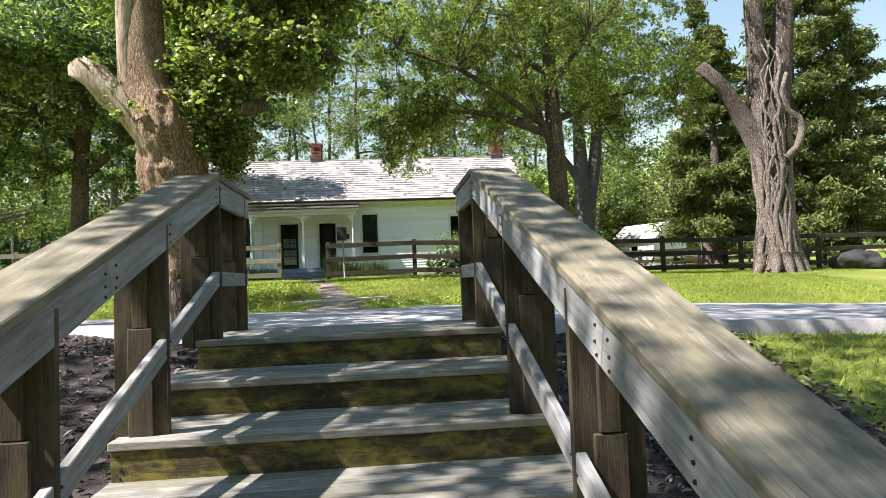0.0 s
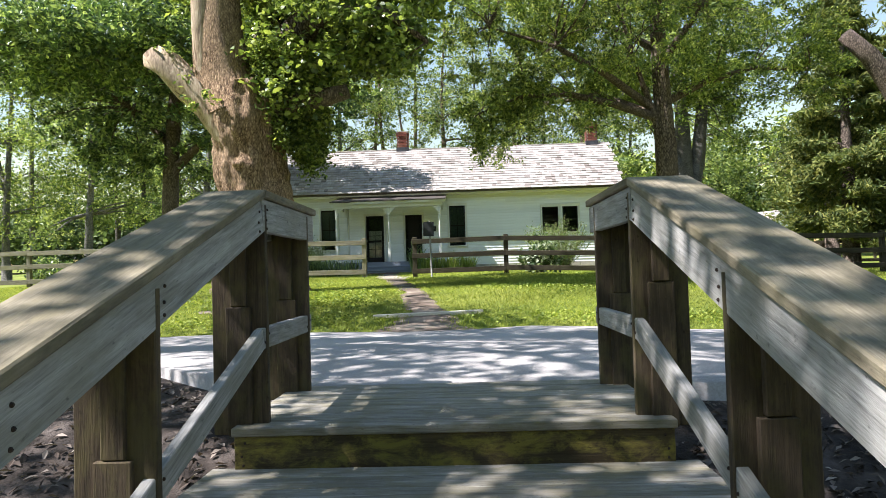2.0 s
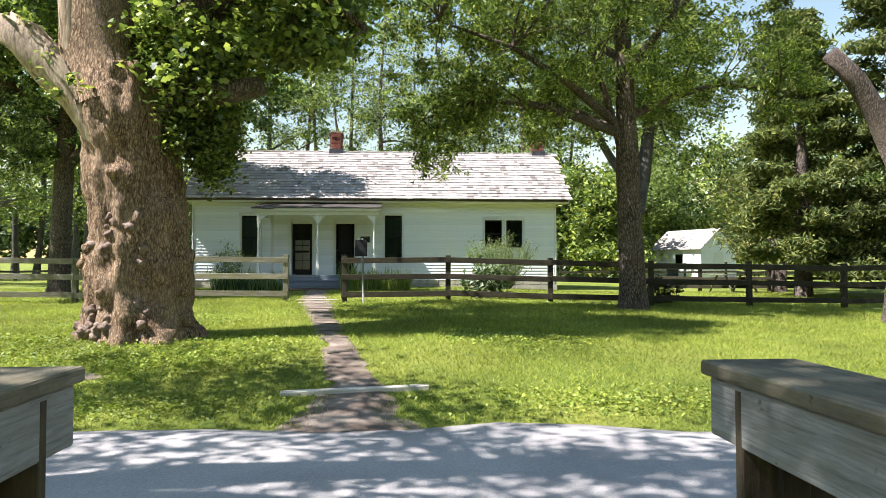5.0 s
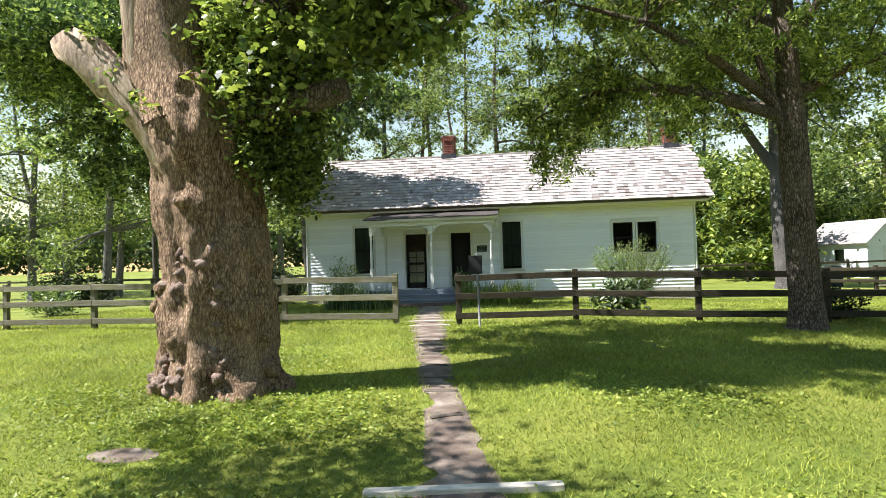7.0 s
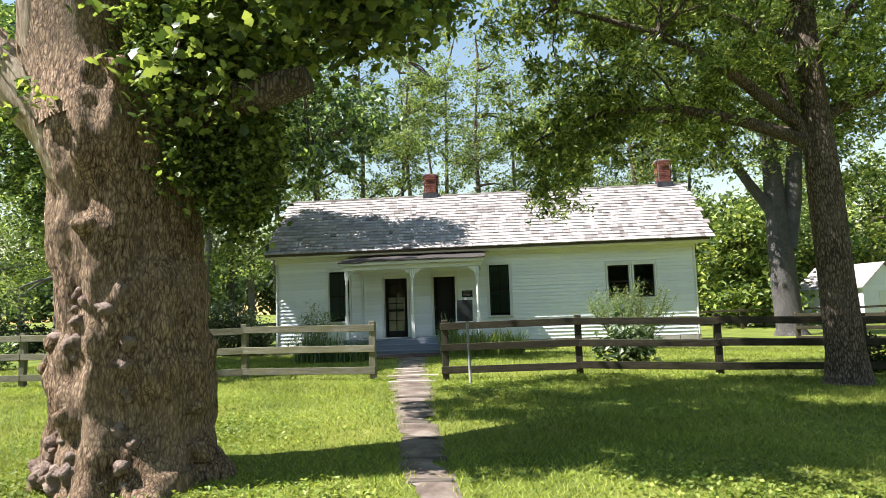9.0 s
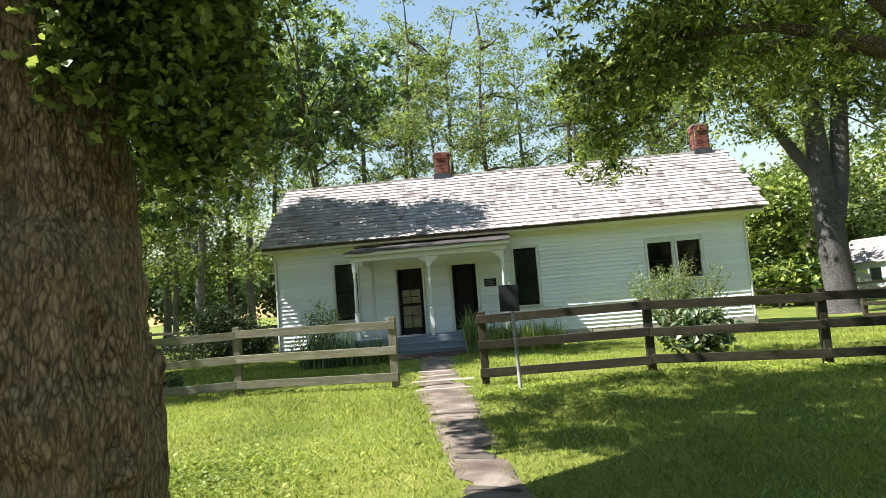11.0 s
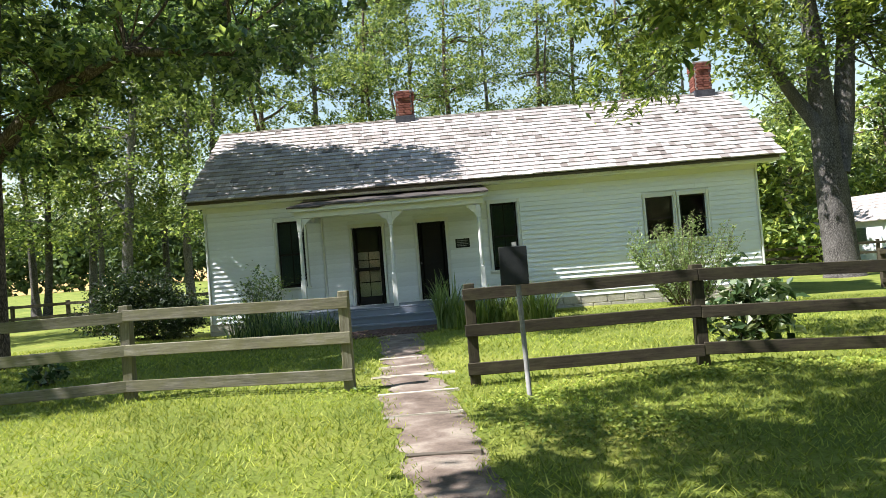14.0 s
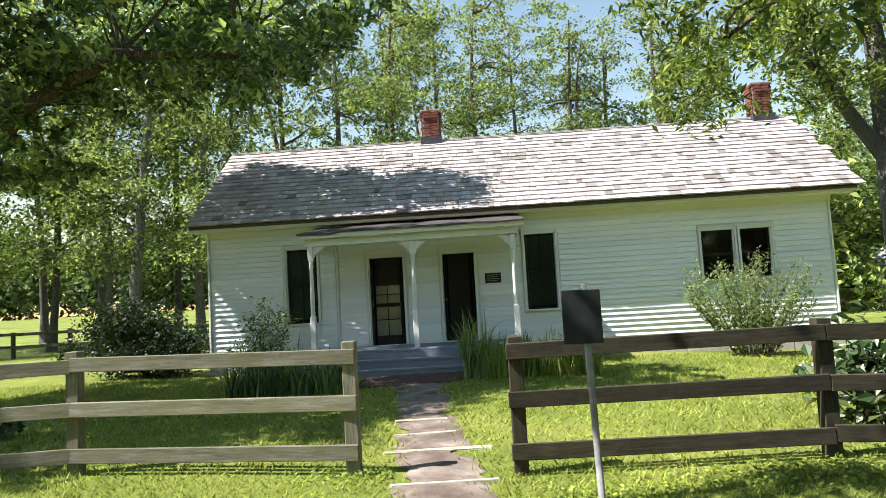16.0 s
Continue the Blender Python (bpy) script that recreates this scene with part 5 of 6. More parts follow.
# grey tree behind the yard
tc = thing("tree", (11.8, 37, gz(11.8, 37)), "forked grey-barked tree standing behind the yard fence", "tree")
zc = gz(12.3, 37)
tubes_part("trunk", [sweep([(11.85, 37, zc - 0.2), (11.8, 37, zc + 0.3), (11.78, 37, 3.6), (11.72, 37, 5.6), (11.66, 37, 7.5), (11.6, 37, 10), (11.3, 37, 14), (11, 37, 18)], [0.8, 0.6, 0.52, 0.5, 0.42, 0.35, 0.25, 0.1], 16, 0.14, 2),
                     sweep([(11.95, 37, 5.4), (12.4, 37, 7.5), (12.75, 37, 10.5), (13.2, 37, 15)], [0.42, 0.36, 0.3, 0.12], 12, 0.12, 2),
                     sweep([(11.6, 37, 6.9), (10.6, 36.8, 8.2), (9.4, 36.5, 10.0), (8.0, 36, 11.2)], [0.28, 0.22, 0.17, 0.08], 10, 0.1, 2)], M_BARK_E, tc)
tipsC = crown(tc, [((10, 36.5, 12.5), (3.4, 3, 1.6)), ((13.5, 37, 14.5), (3.6, 3.2, 2.2)), ((15, 37, 11.5), (2.4, 2.2, 1.5)), ((11.5, 37, 17.5), (4, 3.5, 2)), ((8.2, 36, 11), (1.6, 1.6, 1.2)), ((14.5, 36.5, 8.8), (1.3, 1.3, 1.2)), ((13.6, 36.6, 11.0), (2.2, 1.8, 1.3)), ((9.8, 36.4, 9.4), (1.6, 1.4, 0.9))], 34000, 0.2, M_LEAF_B, 0.36, 34, spray=0.8)
twigs(tc, [(11.6, 37, 10), (11.3, 37, 14), (12.75, 37, 10.5), (13.2, 37, 15), (9.4, 36.5, 10)], tipsC, M_BARK_E, 50, 0.05, 4)

# dark yard tree behind the pale fence
tg = thing("tree", (-11.9, 26.6, gz(-11.9, 26.6)), "dark-trunked shade tree with dense drooping foliage in the yard", "tree")
zz = gz(-11.9, 26.6)
tubes_part("trunk", [sweep([(-11.9, 26.6, zz - 0.2), (-11.9, 26.6, zz + 0.2), (-11.85, 26.6, 3.6), (-11.75, 26.6, 6.2), (-11.6, 26.6, 8.5), (-11.2, 26.6, 12)], [0.55, 0.36, 0.32, 0.3, 0.25, 0.08], 14, 0.15, 2.5),
                     sweep([(-11.75, 26.6, 6.0), (-10.2, 26.2, 7.2), (-8.2, 25.8, 7.9), (-6.0, 25.6, 7.6)], [0.2, 0.15, 0.11, 0.05], 9, 0.1, 2),
                     sweep([(-11.7, 26.6, 7.0), (-13.2, 26.5, 8.6), (-15, 26.4, 9.6)], [0.18, 0.13, 0.06], 9, 0.1, 2),
                     sweep([(-11.65, 26.6, 7.6), (-10.6, 25.4, 9.2), (-9.2, 24.4, 10.4)], [0.17, 0.12, 0.05], 9, 0.1, 2)], M_BARK_B, tg)
tipsG = crown(tg, [((-8.6, 25.7, 8.5), (2.9, 2.3, 1.2)), ((-5.7, 25.6, 7.4), (1.5, 1.5, 0.8)), ((-10.6, 25.8, 7.5), (2.2, 2.0, 0.8)), ((-14.0, 26.4, 8.8), (2.8, 2.6, 1.6)), ((-11, 25.8, 11), (4.4, 3.6, 1.9)), ((-7.2, 25.4, 10.2), (2.8, 2.4, 1.3)), ((-4.6, 25.6, 8.8), (1.5, 1.5, 0.9)), ((-12.6, 25.6, 6.6), (1.2, 1.2, 0.6)), ((-13.0, 22.8, 9.2), (2.8, 2.2, 1.2)), ((-8.9, 28.9, 8.7), (1.6, 1.2, 0.7)), ((-10.2, 23.4, 9.8), (2.2, 1.8, 1.0)), ((-15.6, 24.2, 9.4), (2.4, 1.9, 1.0)), ((-13.4, 20.6, 9.4), (2.2, 1.5, 0.9)), ((-13.8, 26.5, 6.6), (1.6, 1.5, 0.9)), ((-10.3, 26.6, 6.3), (1.2, 1.2, 0.6)), ((-15.0, 26.2, 7.6), (1.6, 1.6, 1.0))],
              43000, 0.19, M_LEAF_G, 0.17, 36, 0.5, 0.3, spray=0.5)
crown(tg, [((-12.8, 23.2, 10.4), (2.2, 1.6, 0.8)), ((-15.2, 22.6, 10.4), (2.0, 1.5, 0.8)), ((-11.8, 25.0, 12.6), (2.6, 1.9, 0.9)), ((-14.6, 25.0, 11.6), (2.2, 1.7, 0.9))], 8000, 0.22, M_LEAF_G, 0.22, 30, 0.5, 0.3, name="upper_crown")
crown(tg, [((-8.1, 30.4, 9.5), (2.3, 1.1, 0.7)), ((-5.8, 30.2, 9.9), (1.2, 0.9, 0.5)), ((-11.2, 30.0, 9.4), (1.7, 1.2, 0.7)), ((-10.4, 30.9, 10.6), (1.6, 1.0, 0.6))], 15000, 0.18, M_LEAF_G, 0.2, 36, 0.5, 0.3, name="overhang")
crown(tg, [((-13.0, 22.8, 9.4), (2.4, 1.6, 0.7)), ((-10.4, 23.2, 9.8), (2.2, 1.6, 0.7)), ((-13.2, 20.8, 9.6), (2.0, 1.3, 0.6)), ((-11.2, 21.4, 9.9), (1.8, 1.3, 0.6)), ((-15.4, 26.6, 9.8), (1.8, 1.6, 0.7))], 9000, 0.2, M_LEAF_G, 0.22, 36, 0.5, 0.3, name="spreading_crown")
twigs(tg, [(-10.2, 26.2, 7.2), (-8.2, 25.8, 7.9), (-6.0, 25.6, 7.6), (-13.2, 26.5, 8.6), (-11.2, 26.6, 12), (-10.6, 25.4, 9.2)], tipsG, M_BARK_B, 70, 0.035, 6)

# near tree by the road, leaning over the stairs
tf = thing("tree", (-6.1, 9.7, gz(-6.1, 9.7)), "dark leaning tree beside the road with branches over the stairs", "tree")
zf = gz(-6.1, 9.7)
tubes_part("trunk", [sweep([(-6.15, 9.75, zf - 0.2), (-6.1, 9.7, zf + 0.3), (-6.05, 9.6, 2.6), (-5.95, 9.5, 4.0), (-5.8, 9.4, 5.6), (-5.5, 9.0, 8.0), (-5.3, 8.4, 11)], [0.42, 0.31, 0.28, 0.27, 0.25, 0.2, 0.08], 14, 0.12, 3),
                     sweep([(-6.0, 9.5, 3.6), (-5.75, 9.3, 4.6), (-5.4, 8.8, 6.0), (-5.2, 7.6, 7.6), (-5.0, 5.4, 8.6), (-4.8, 2.6, 9.0)], [0.2, 0.14, 0.10, 0.07, 0.05, 0.025], 10, 0.1, 3)], M_BARK_B, tf)
tipsF = crown(tf, [((-5.4, 2.6, 9.0), (2.6, 3.4, 0.9)), ((-6.2, 7.4, 9.6), (3.0, 2.4, 1.2)), ((-5.2, 5.0, 8.2), (2.0, 2.0, 0.7)), ((-7.4, 6.0, 8.0), (1.6, 1.8, 0.9)), ((-8.0, 10.2, 8.4), (2.4, 2.2, 1.4)), ((-5.4, -0.6, 8.6), (2.2, 1.8, 0.8)), ((-5.6, 0.6, 9.2), (2.2, 2.2, 0.8)), ((-2.6, 4.6, 9.6), (2.2, 2.2, 0.7)), ((-1.2, 2.4, 9.8), (1.8, 2.0, 0.6)), ((-4.6, 8.2, 9.4), (2.2, 1.6, 0.7)), ((-3.4, 7.6, 10.2), (2.4, 1.8, 0.6)), ((-1.4, 7.4, 9.8), (1.8, 1.5, 0.6)), ((-2.4, 3.6, 10.2), (2.4, 2.0, 0.5)), ((-5.8, 1.4, 8.8), (1.6, 1.2, 0.5)), ((-1.0, 5.4, 10.0), (1.6, 1.6, 0.5)), ((-8.5, 12.3, 8.8), (1.8, 1.3, 0.6))], 28000, 0.17, M_LEAF_G, 0.26, 26)
crown(tf, [((-4.6, 5.9, 4.7), (0.45, 0.4, 0.35)), ((-5.1, 6.6, 5.3), (0.5, 0.5, 0.4)), ((-5.4, 8.6, 6.1), (0.7, 0.6, 0.5))], 520, 0.13, M_LEAF_G, 0.16, 18, lobed=True)
twigs(tf, [(-5.4, 8.8, 6.0), (-5.2, 7.6, 7.6), (-5.0, 5.4, 8.6), (-4.8, 2.6, 9.0), (-5.5, 9.0, 8.0)], tipsF, M_BARK_B, 40, 0.03, 12)
limbs_part("limb", [sweep(curve_pts((-5.5, 9.0, 5.6), (-4.6, 5.9, 4.8), 6, 0.1, 0.05, 3), [0.04, 0.03, 0.025, 0.02, 0.012, 0.006], 6)], M_BARK_B, tf)

tf.location += Vector((0.80, -2.55, -0.03))

# gnarled vine-wrapped trunk by the road
DX, DY = 10.45, 16.5
zd = gz(DX, DY)
td = thing("gnarled_tree", (DX, DY, zd), "gnarled dead-looking trunk wrapped in thick pale twisted vines", "tree")
spine = [Vector((DX, DY, zd - 0.15)), Vector((DX, DY, zd + 0.15)), Vector((DX - 0.02, DY, zd + 0.7)), Vector((DX - 0.03, DY, zd + 1.7)), Vector((DX - 0.02, DY, zd + 2.8)), Vector((DX + 0.0, DY, zd + 3.8)), Vector((DX + 0.05, DY, zd + 4.6))]
tubes_part("trunk", [sweep(spine, [0.72, 0.58, 0.45, 0.41, 0.41, 0.46, 0.4], 26, 0.28, 2.6),
                     sweep([(DX - 0.1, DY, zd + 3.8), (DX - 0.16, DY, zd + 5.2), (DX - 0.22, DY, zd + 7.0), (DX - 0.3, DY, zd + 10)], [0.34, 0.27, 0.25, 0.15], 14, 0.2, 3),
                     sweep([(DX + 0.12, DY, zd + 3.9), (DX + 0.42, DY, zd + 5.4), (DX + 0.66, DY, zd + 7.2), (DX + 0.9, DY, zd + 10)], [0.36, 0.3, 0.27, 0.15], 14, 0.2, 3),
                     sweep([(DX - 0.15, DY, zd + 3.2), (DX - 0.8, DY - 0.05, zd + 4.3), (DX - 1.35, DY - 0.1, zd + 5.1), (DX - 1.9, DY - 0.15, zd + 5.6)], [0.3, 0.24, 0.2, 0.17], 12, 0.2, 3)], M_BARK_D, td)
rv = random.Random(5)
for k in range(30):
    a0 = rv.uniform(3.4, 6.0)
    tw = rv.uniform(-0.45, 0.45)
    z0, z1 = rv.uniform(-0.05, 0.5), rv.uniform(2.6, 6.6)
    pts_ = []
    for i in range(16):
        t = i / 15
        zz = z0 + (z1 - z0) * t
        rad = np.interp(zz, [0, 0.2, 0.8, 1.7, 2.8, 3.8, 5, 8], [0.72, 0.62, 0.5, 0.46, 0.46, 0.5, 0.48, 0.43])
        a = a0 + tw * zz + 0.28 * math.sin(zz * rv.uniform(1.4, 2.2) + k)
        pts_.append(Vector((DX + rad * math.cos(a), DY + rad * math.sin(a), zd + zz)))
    r0 = rv.uniform(0.02, 0.085)
    tubes_part("vine", [sweep(pts_, [0.8 * r0 * (1.5 - 0.8 * i / 15) for i in range(16)], 9, 0.3, 6)], M_VINE, td)
loop = [(0.1, 3.0), (0.45, 3.3), (0.62, 3.75), (0.55, 4.1), (0.25, 4.3), (0.1, 4.8), (0.28, 5.3)]
tubes_part("vine", [sweep([(DX + p, DY - 0.5, zd + q) for p, q in loop], [0.09, 0.1, 0.09, 0.09, 0.08, 0.07, 0.05], 10, 0.25, 6)], M_VINE, td)
for a in (200, 235, 262, 285, 310, 335):
    q = math.radians(a)
    d = Vector((math.cos(q), math.sin(q), 0))
    b0, b1 = Vector((DX, DY, zd + 0.45)) + d * 0.5, Vector((DX, DY, zd + 0.0)) + d * rv.uniform(0.7, 0.9)
    tubes_part("root", [sweep([b0, b0.lerp(b1, 0.5), b1, b1 + d * 0.15 - Vector((0, 0, 0.1))], [0.2, 0.15, 0.09, 0.03], 9, 0.3, 5)], M_VINE, td)
crown(td, [((DX + 0.3, DY - 0.2, zd + 7.2), (0.7, 0.5, 0.7)), ((DX - 0.7, DY - 0.2, zd + 8.3), (0.6, 0.5, 0.6)), ((DX + 0.5, DY, zd + 9.4), (1.4, 1.2, 0.8))], 1600, 0.10, M_LEAF_B, 0.16, 20)

# boulder
bm = bmesh.new()
bmesh.ops.create_icosphere(bm, subdivisions=4, radius=1)
for q in bm.verts:
    q.co += q.co * (0.35 * noise.noise(q.co * 1.3) + 0.12 * noise.noise(q.co * 4))
    q.co = Vector((q.co.x * 0.75, q.co.y * 0.5, q.co.z * 0.36))
bo = part("boulder", bm, M_ROCK, None, "", True)
bo.location = (12.9, 16.6, gz(12.9, 16.6) + 0.18)
tagged(bo, "rounded grey boulder lying on the grass", "boulder")


# conifers
def cedar(x, y, h, r, n, seed):
    rs = random.Random(seed)
    z = gz(x, y)
    t = thing("cedar_tree", (x, y, z), "tall dense dark green cedar with layered drooping sprays", "tree", "cedars")
    tubes_part("trunk", [sweep([(x, y, z - 0.2), (x, y, z + h * 0.4), (x, y, z + h * 0.97)], [0.3, 0.2, 0.03], 10, 0.1, 2)], M_BARK_D, t)
    cs, tubes = [], []
    k = int(h * 9)
    for i in range(k):
        f = (i + rs.random()) / k
        zz = z + 1.0 + (h - 1.0) * f
        L = r * (1 - f) ** 0.75 * rs.uniform(0.65, 1.1) + 0.2
        a = rs.uniform(0, 6.283)
        tip = Vector((x + L * math.cos(a), y + L * math.sin(a), zz + L * rs.uniform(-0.12, 0.22)))
        tubes.append(sweep([Vector((x, y, zz - 0.1)), Vector((x, y, zz)).lerp(tip, 0.5), tip], [0.04, 0.025, 0.006], 5))
        m = max(6, int(n / k))
        u = rng.uniform(0.25, 1.05, m) ** 0.8
        c = np.array((x, y, zz)) + (np.array(tip) - np.array((x, y, zz))) * u[:, None] + rng.normal(size=(m, 3)) * np.array((0.24, 0.24, 0.13)) * (0.5 + 0.5 * L / r)
        c[:, 2] -= 0.25 * (1 - u) * 0 + 0.12 * rng.random(m)
        cs.append(c)
    limbs_part("limb", tubes[::3], M_BARK_D, t)
    V, F = leaf_arrays(np.concatenate(cs), 0.25, 0.3, 0.3, 0.3)
    arrays("crown", V, F, M_CEDAR, t)


cedar(13.7, 25.5, 10.0, 2.5, 40000, 1)
cedar(16.6, 24.6, 14.0, 3.1, 46000, 2)
cedar(19.8, 25.8, 13.0, 3.0, 26000, 3)
cedar(23.5, 24.0, 14.0, 3.2, 12000, 4)
cedar(15.2, 29.5, 13.0, 2.8, 10000, 5)

# woods on the field side
LW = [(-25.4, 44, 19, 0.3, 1, 0, 0), (-19.6, 34.2, 15, 0.28, 0, 1.0, 1), (-22.4, 45, 20, 0.24, 0, 0.4, 0), (-20.6, 46, 21, 0.28, 1, 0.5, 0), (-19.4, 44.5, 18, 0.2, 1, -0.3, 0), (-16.9, 42, 21, 0.34, 1, 1.6, 0), (-17.6, 48, 20, 0.26, 0, 0, 1),
      (-14.9, 44.5, 21, 0.28, 1, 0.3, 0), (-12.3, 42.0, 19, 0.2, 0, 0.3, 0), (-28, 40, 18, 0.3, 0, 0.5, 1), (-31, 47, 20, 0.3, 1, 0, 0), (-35, 42, 19, 0.3, 0, 0, 0), (-27.5, 52, 21, 0.3, 0, 0, 0), (-30, 33, 15, 0.3, 0, 1, 1)]
for k, (x, y, h, r, pale, ln, fk) in enumerate(LW):
    wood_tree(x, y, h, r * 0.8, M_BARK_C if pale or k % 2 else M_BARK_E, M_LEAF_W if k % 3 else M_LEAF_B, 11000, 3.0, 0.17 if fk else 0.22, 0.2, (ln, 0), seed=k + 20, fork=bool(fk))
# tall trees behind the house
BW = [(-13.0, 52, 23, 0.26, 0.2), (-10.2, 55, 24, 0.28, -0.4), (-8.3, 57, 23, 0.24, 0.6), (-4.6, 60, 24, 0.26, 0.3), (-2.0, 55, 22, 0.3, 0.5), (1.2, 60, 22, 0.26, -0.3), (4.0, 55, 21, 0.28, 0.4), (7.0, 58, 21, 0.26, 0), (9.6, 54, 20, 0.3, -0.5), (13.0, 58, 20, 0.3, 0), (17.5, 52, 15, 0.26, 0.4), (-6.2, 50, 21, 0.22, 0.2)]
for k, (x, y, h, r, ln) in enumerate(BW):
    wood_tree(x, y, h, r, M_BARK_C if k % 4 == 1 else M_BARK_B, M_LEAF_W, 8000, 3.0, 0.36, 0.22, (ln, 0), clump=0.36, seed=k + 60, fork=k % 3 == 0, label="tall airy locust tree standing behind the house", group="trees behind the house")
# lower lit trees at the far end of the yard
for k, (x, y, h, s) in enumerate([(21, 57, 10, 4), (26, 56, 11, 4), (31, 52, 12, 4.5), (16.0, 62, 9, 4), (36, 50, 12, 4.5), (24.5, 66, 13, 5), (10.5, 50, 8, 3), (13.8, 47, 7, 2.4)]):
    wood_tree(x, y, h, 0.2, M_BARK_B, M_LEAF_B if k % 2 else M_LEAF_W, 7000, s, 0.12, 0.4, seed=k + 90, label="rounded sunlit yellow-green tree beyond the yard", group="lit trees beyond the yard", clump=0.7)

# far wood edge, plus unseen woods added behind and beside to block low skylight
k = 230
xs = np.concatenate([rng.uniform(-150, -8, 150), rng.uniform(-10, 120, 80), rng.uniform(-75, 75, 110), rng.uniform(-80, -62, 60), rng.uniform(55, 80, 60)])
ys = np.concatenate([np.where(xs[:k] < -8, rng.uniform(118, 135, k), rng.uniform(80, 110, k)), rng.uniform(-50, -34, 110), rng.uniform(-45, 30, 60), rng.uniform(-45, 60, 60)])
hs = np.concatenate([rng.uniform(9, 17, k), rng.uniform(13, 20, 230)])
cs = []
for x, y, h in zip(xs, ys, hs):
    m = 430
    u = rng.normal(size=(m, 3))
    u /= np.linalg.norm(u, axis=1)[:, None]
    cs.append(np.array((x, y, gz(x, y) + h * 0.5)) + u * np.array((4.6, 3.0, h * 0.52)) * rng.uniform(0.35, 1.05, (m, 1)))
V, F = leaf_arrays(np.concatenate(cs), 1.0, 0.7, 0.2)
tagged(arrays("far_woods", V, F, M_LEAF_FAR, None, "distant dense green wood edge beyond the field, with unseen woods added around", kind="stuff"), category="woods")

# ---- shed ----
sh = thing("shed", (0, 0, 0), "small white clapboard shed with a weathered shingle roof", "shed")
sh.matrix_basis = pose(19.4, 45.5, gz(19.4, 45.5), 0, 0, 24)
w, l, e, rr = 3.4, 4.2, 2.15, 3.35


def shed_part(name, bm, material, label=""):
    ob = part(name, bm, material, None, label)
    ob.parent = sh
    return ob


bm = bmesh.new()
for x0, x1, y0, y1 in ((0, w, 0, 0.12), (0, w, l - 0.12, l), (0, 0.12, 0.122, l - 0.122), (w - 0.12, w, 0.122, l - 0.122)):
    box(bm, x0, x1, y0, y1, -0.2, e)
for y0 in (0, l - 0.12):
    a = [bm.verts.new(p) for p in ((0, y0, e), (w, y0, e), (w / 2, y0, rr))]
    b = [bm.verts.new(p) for p in ((0, y0 + 0.12, e), (w, y0 + 0.12, e), (w / 2, y0 + 0.12, rr))]
    bm.faces.new(a), bm.faces.new(b[::-1])
    for i in range(3):
        bm.faces.new((a[i], b[i], b[(i + 1) % 3], a[(i + 1) % 3]))
bmesh.ops.recalc_face_normals(bm, faces=bm.faces[:])
shed_part("wall", bm, M_WHITE)
bm = bmesh.new()
for i in range(18):
    z = i * 0.12
    box(bm, -0.02, -0.002, 0, l, z, z + 0.105)
    box(bm, 0, w, -0.02, -0.002, z, z + 0.105)
shed_part("siding", bm, M_WHITE)
for s in (0, 1):
    n_ = 9
    for i in range(n_):
        bm = bmesh.new()
        t0, t1 = i / n_, (i + 1.15) / n_
        xa, xb = -0.25 + (w / 2 + 0.25) * t0, -0.25 + (w / 2 + 0.25) * min(t1, 1)
        za_, zb_ = e - 0.15 + (rr + 0.1 - e + 0.15) * t0, e - 0.15 + (rr + 0.1 - e + 0.15) * min(t1, 1)
        if s:
            xa, xb = w - xa, w - xb
        vs = [bm.verts.new(p) for p in ((xa, -0.2, za_ + 0.04), (xa, l + 0.2, za_ + 0.04), (xb, l + 0.2, zb_), (xb, -0.2, zb_), (xa, -0.2, za_), (xa, l + 0.2, za_), (xb, l + 0.2, zb_ - 0.04), (xb, -0.2, zb_ - 0.04))]
        for f in ((0, 1, 2, 3), (4, 7, 6, 5), (0, 4, 5, 1), (1, 5, 6, 2), (2, 6, 7, 3), (3, 7, 4, 0)):
            bm.faces.new([vs[q] for q in f])
        bmesh.ops.recalc_face_normals(bm, faces=bm.faces[:])
        shed_part("shingle_course", bm, M_SHINGLES)
bm = bmesh.new()
box(bm, -0.045, -0.021, 1.5, 2.1, 0.9, 1.7)
shed_part("window", bm, M_GLASS)
bm = bmesh.new()
box(bm, 1.2, 2.1, -0.05, -0.021, 0.0, 1.85)
shed_part("door", bm, M_TRIM)


# ---- shrubs and flowers ----
def shrub(name, at, blobs, n, size, leafm, label, clump=0.12, width=0.5, per=20, stems=14, category="shrub", droop=0.0, up=0.4):
    x, y = at
    z = gz(x, y)
    t = thing(name, (x, y, z), label, category)
    tips = crown(t, [((x + c[0], y + c[1], z + c[2]), r) for c, r in blobs], n, size, leafm, clump, per, width, droop, 0.35, up, "foliage")
    rs = random.Random(n)
    tubes = []
    for i in rs.sample(range(len(tips)), min(stems, len(tips))):
        q = Vector(tips[i])
        a = Vector((x + rs.uniform(-0.12, 0.12), y + rs.uniform(-0.1, 0.1), z - 0.05))
        tubes.append(sweep(curve_pts(a, q, 6, 0.12, 0.05, i), [0.014, 0.012, 0.01, 0.008, 0.006, 0.003], 5))
    limbs_part("stem", tubes, M_BARK_B, t)
    return t


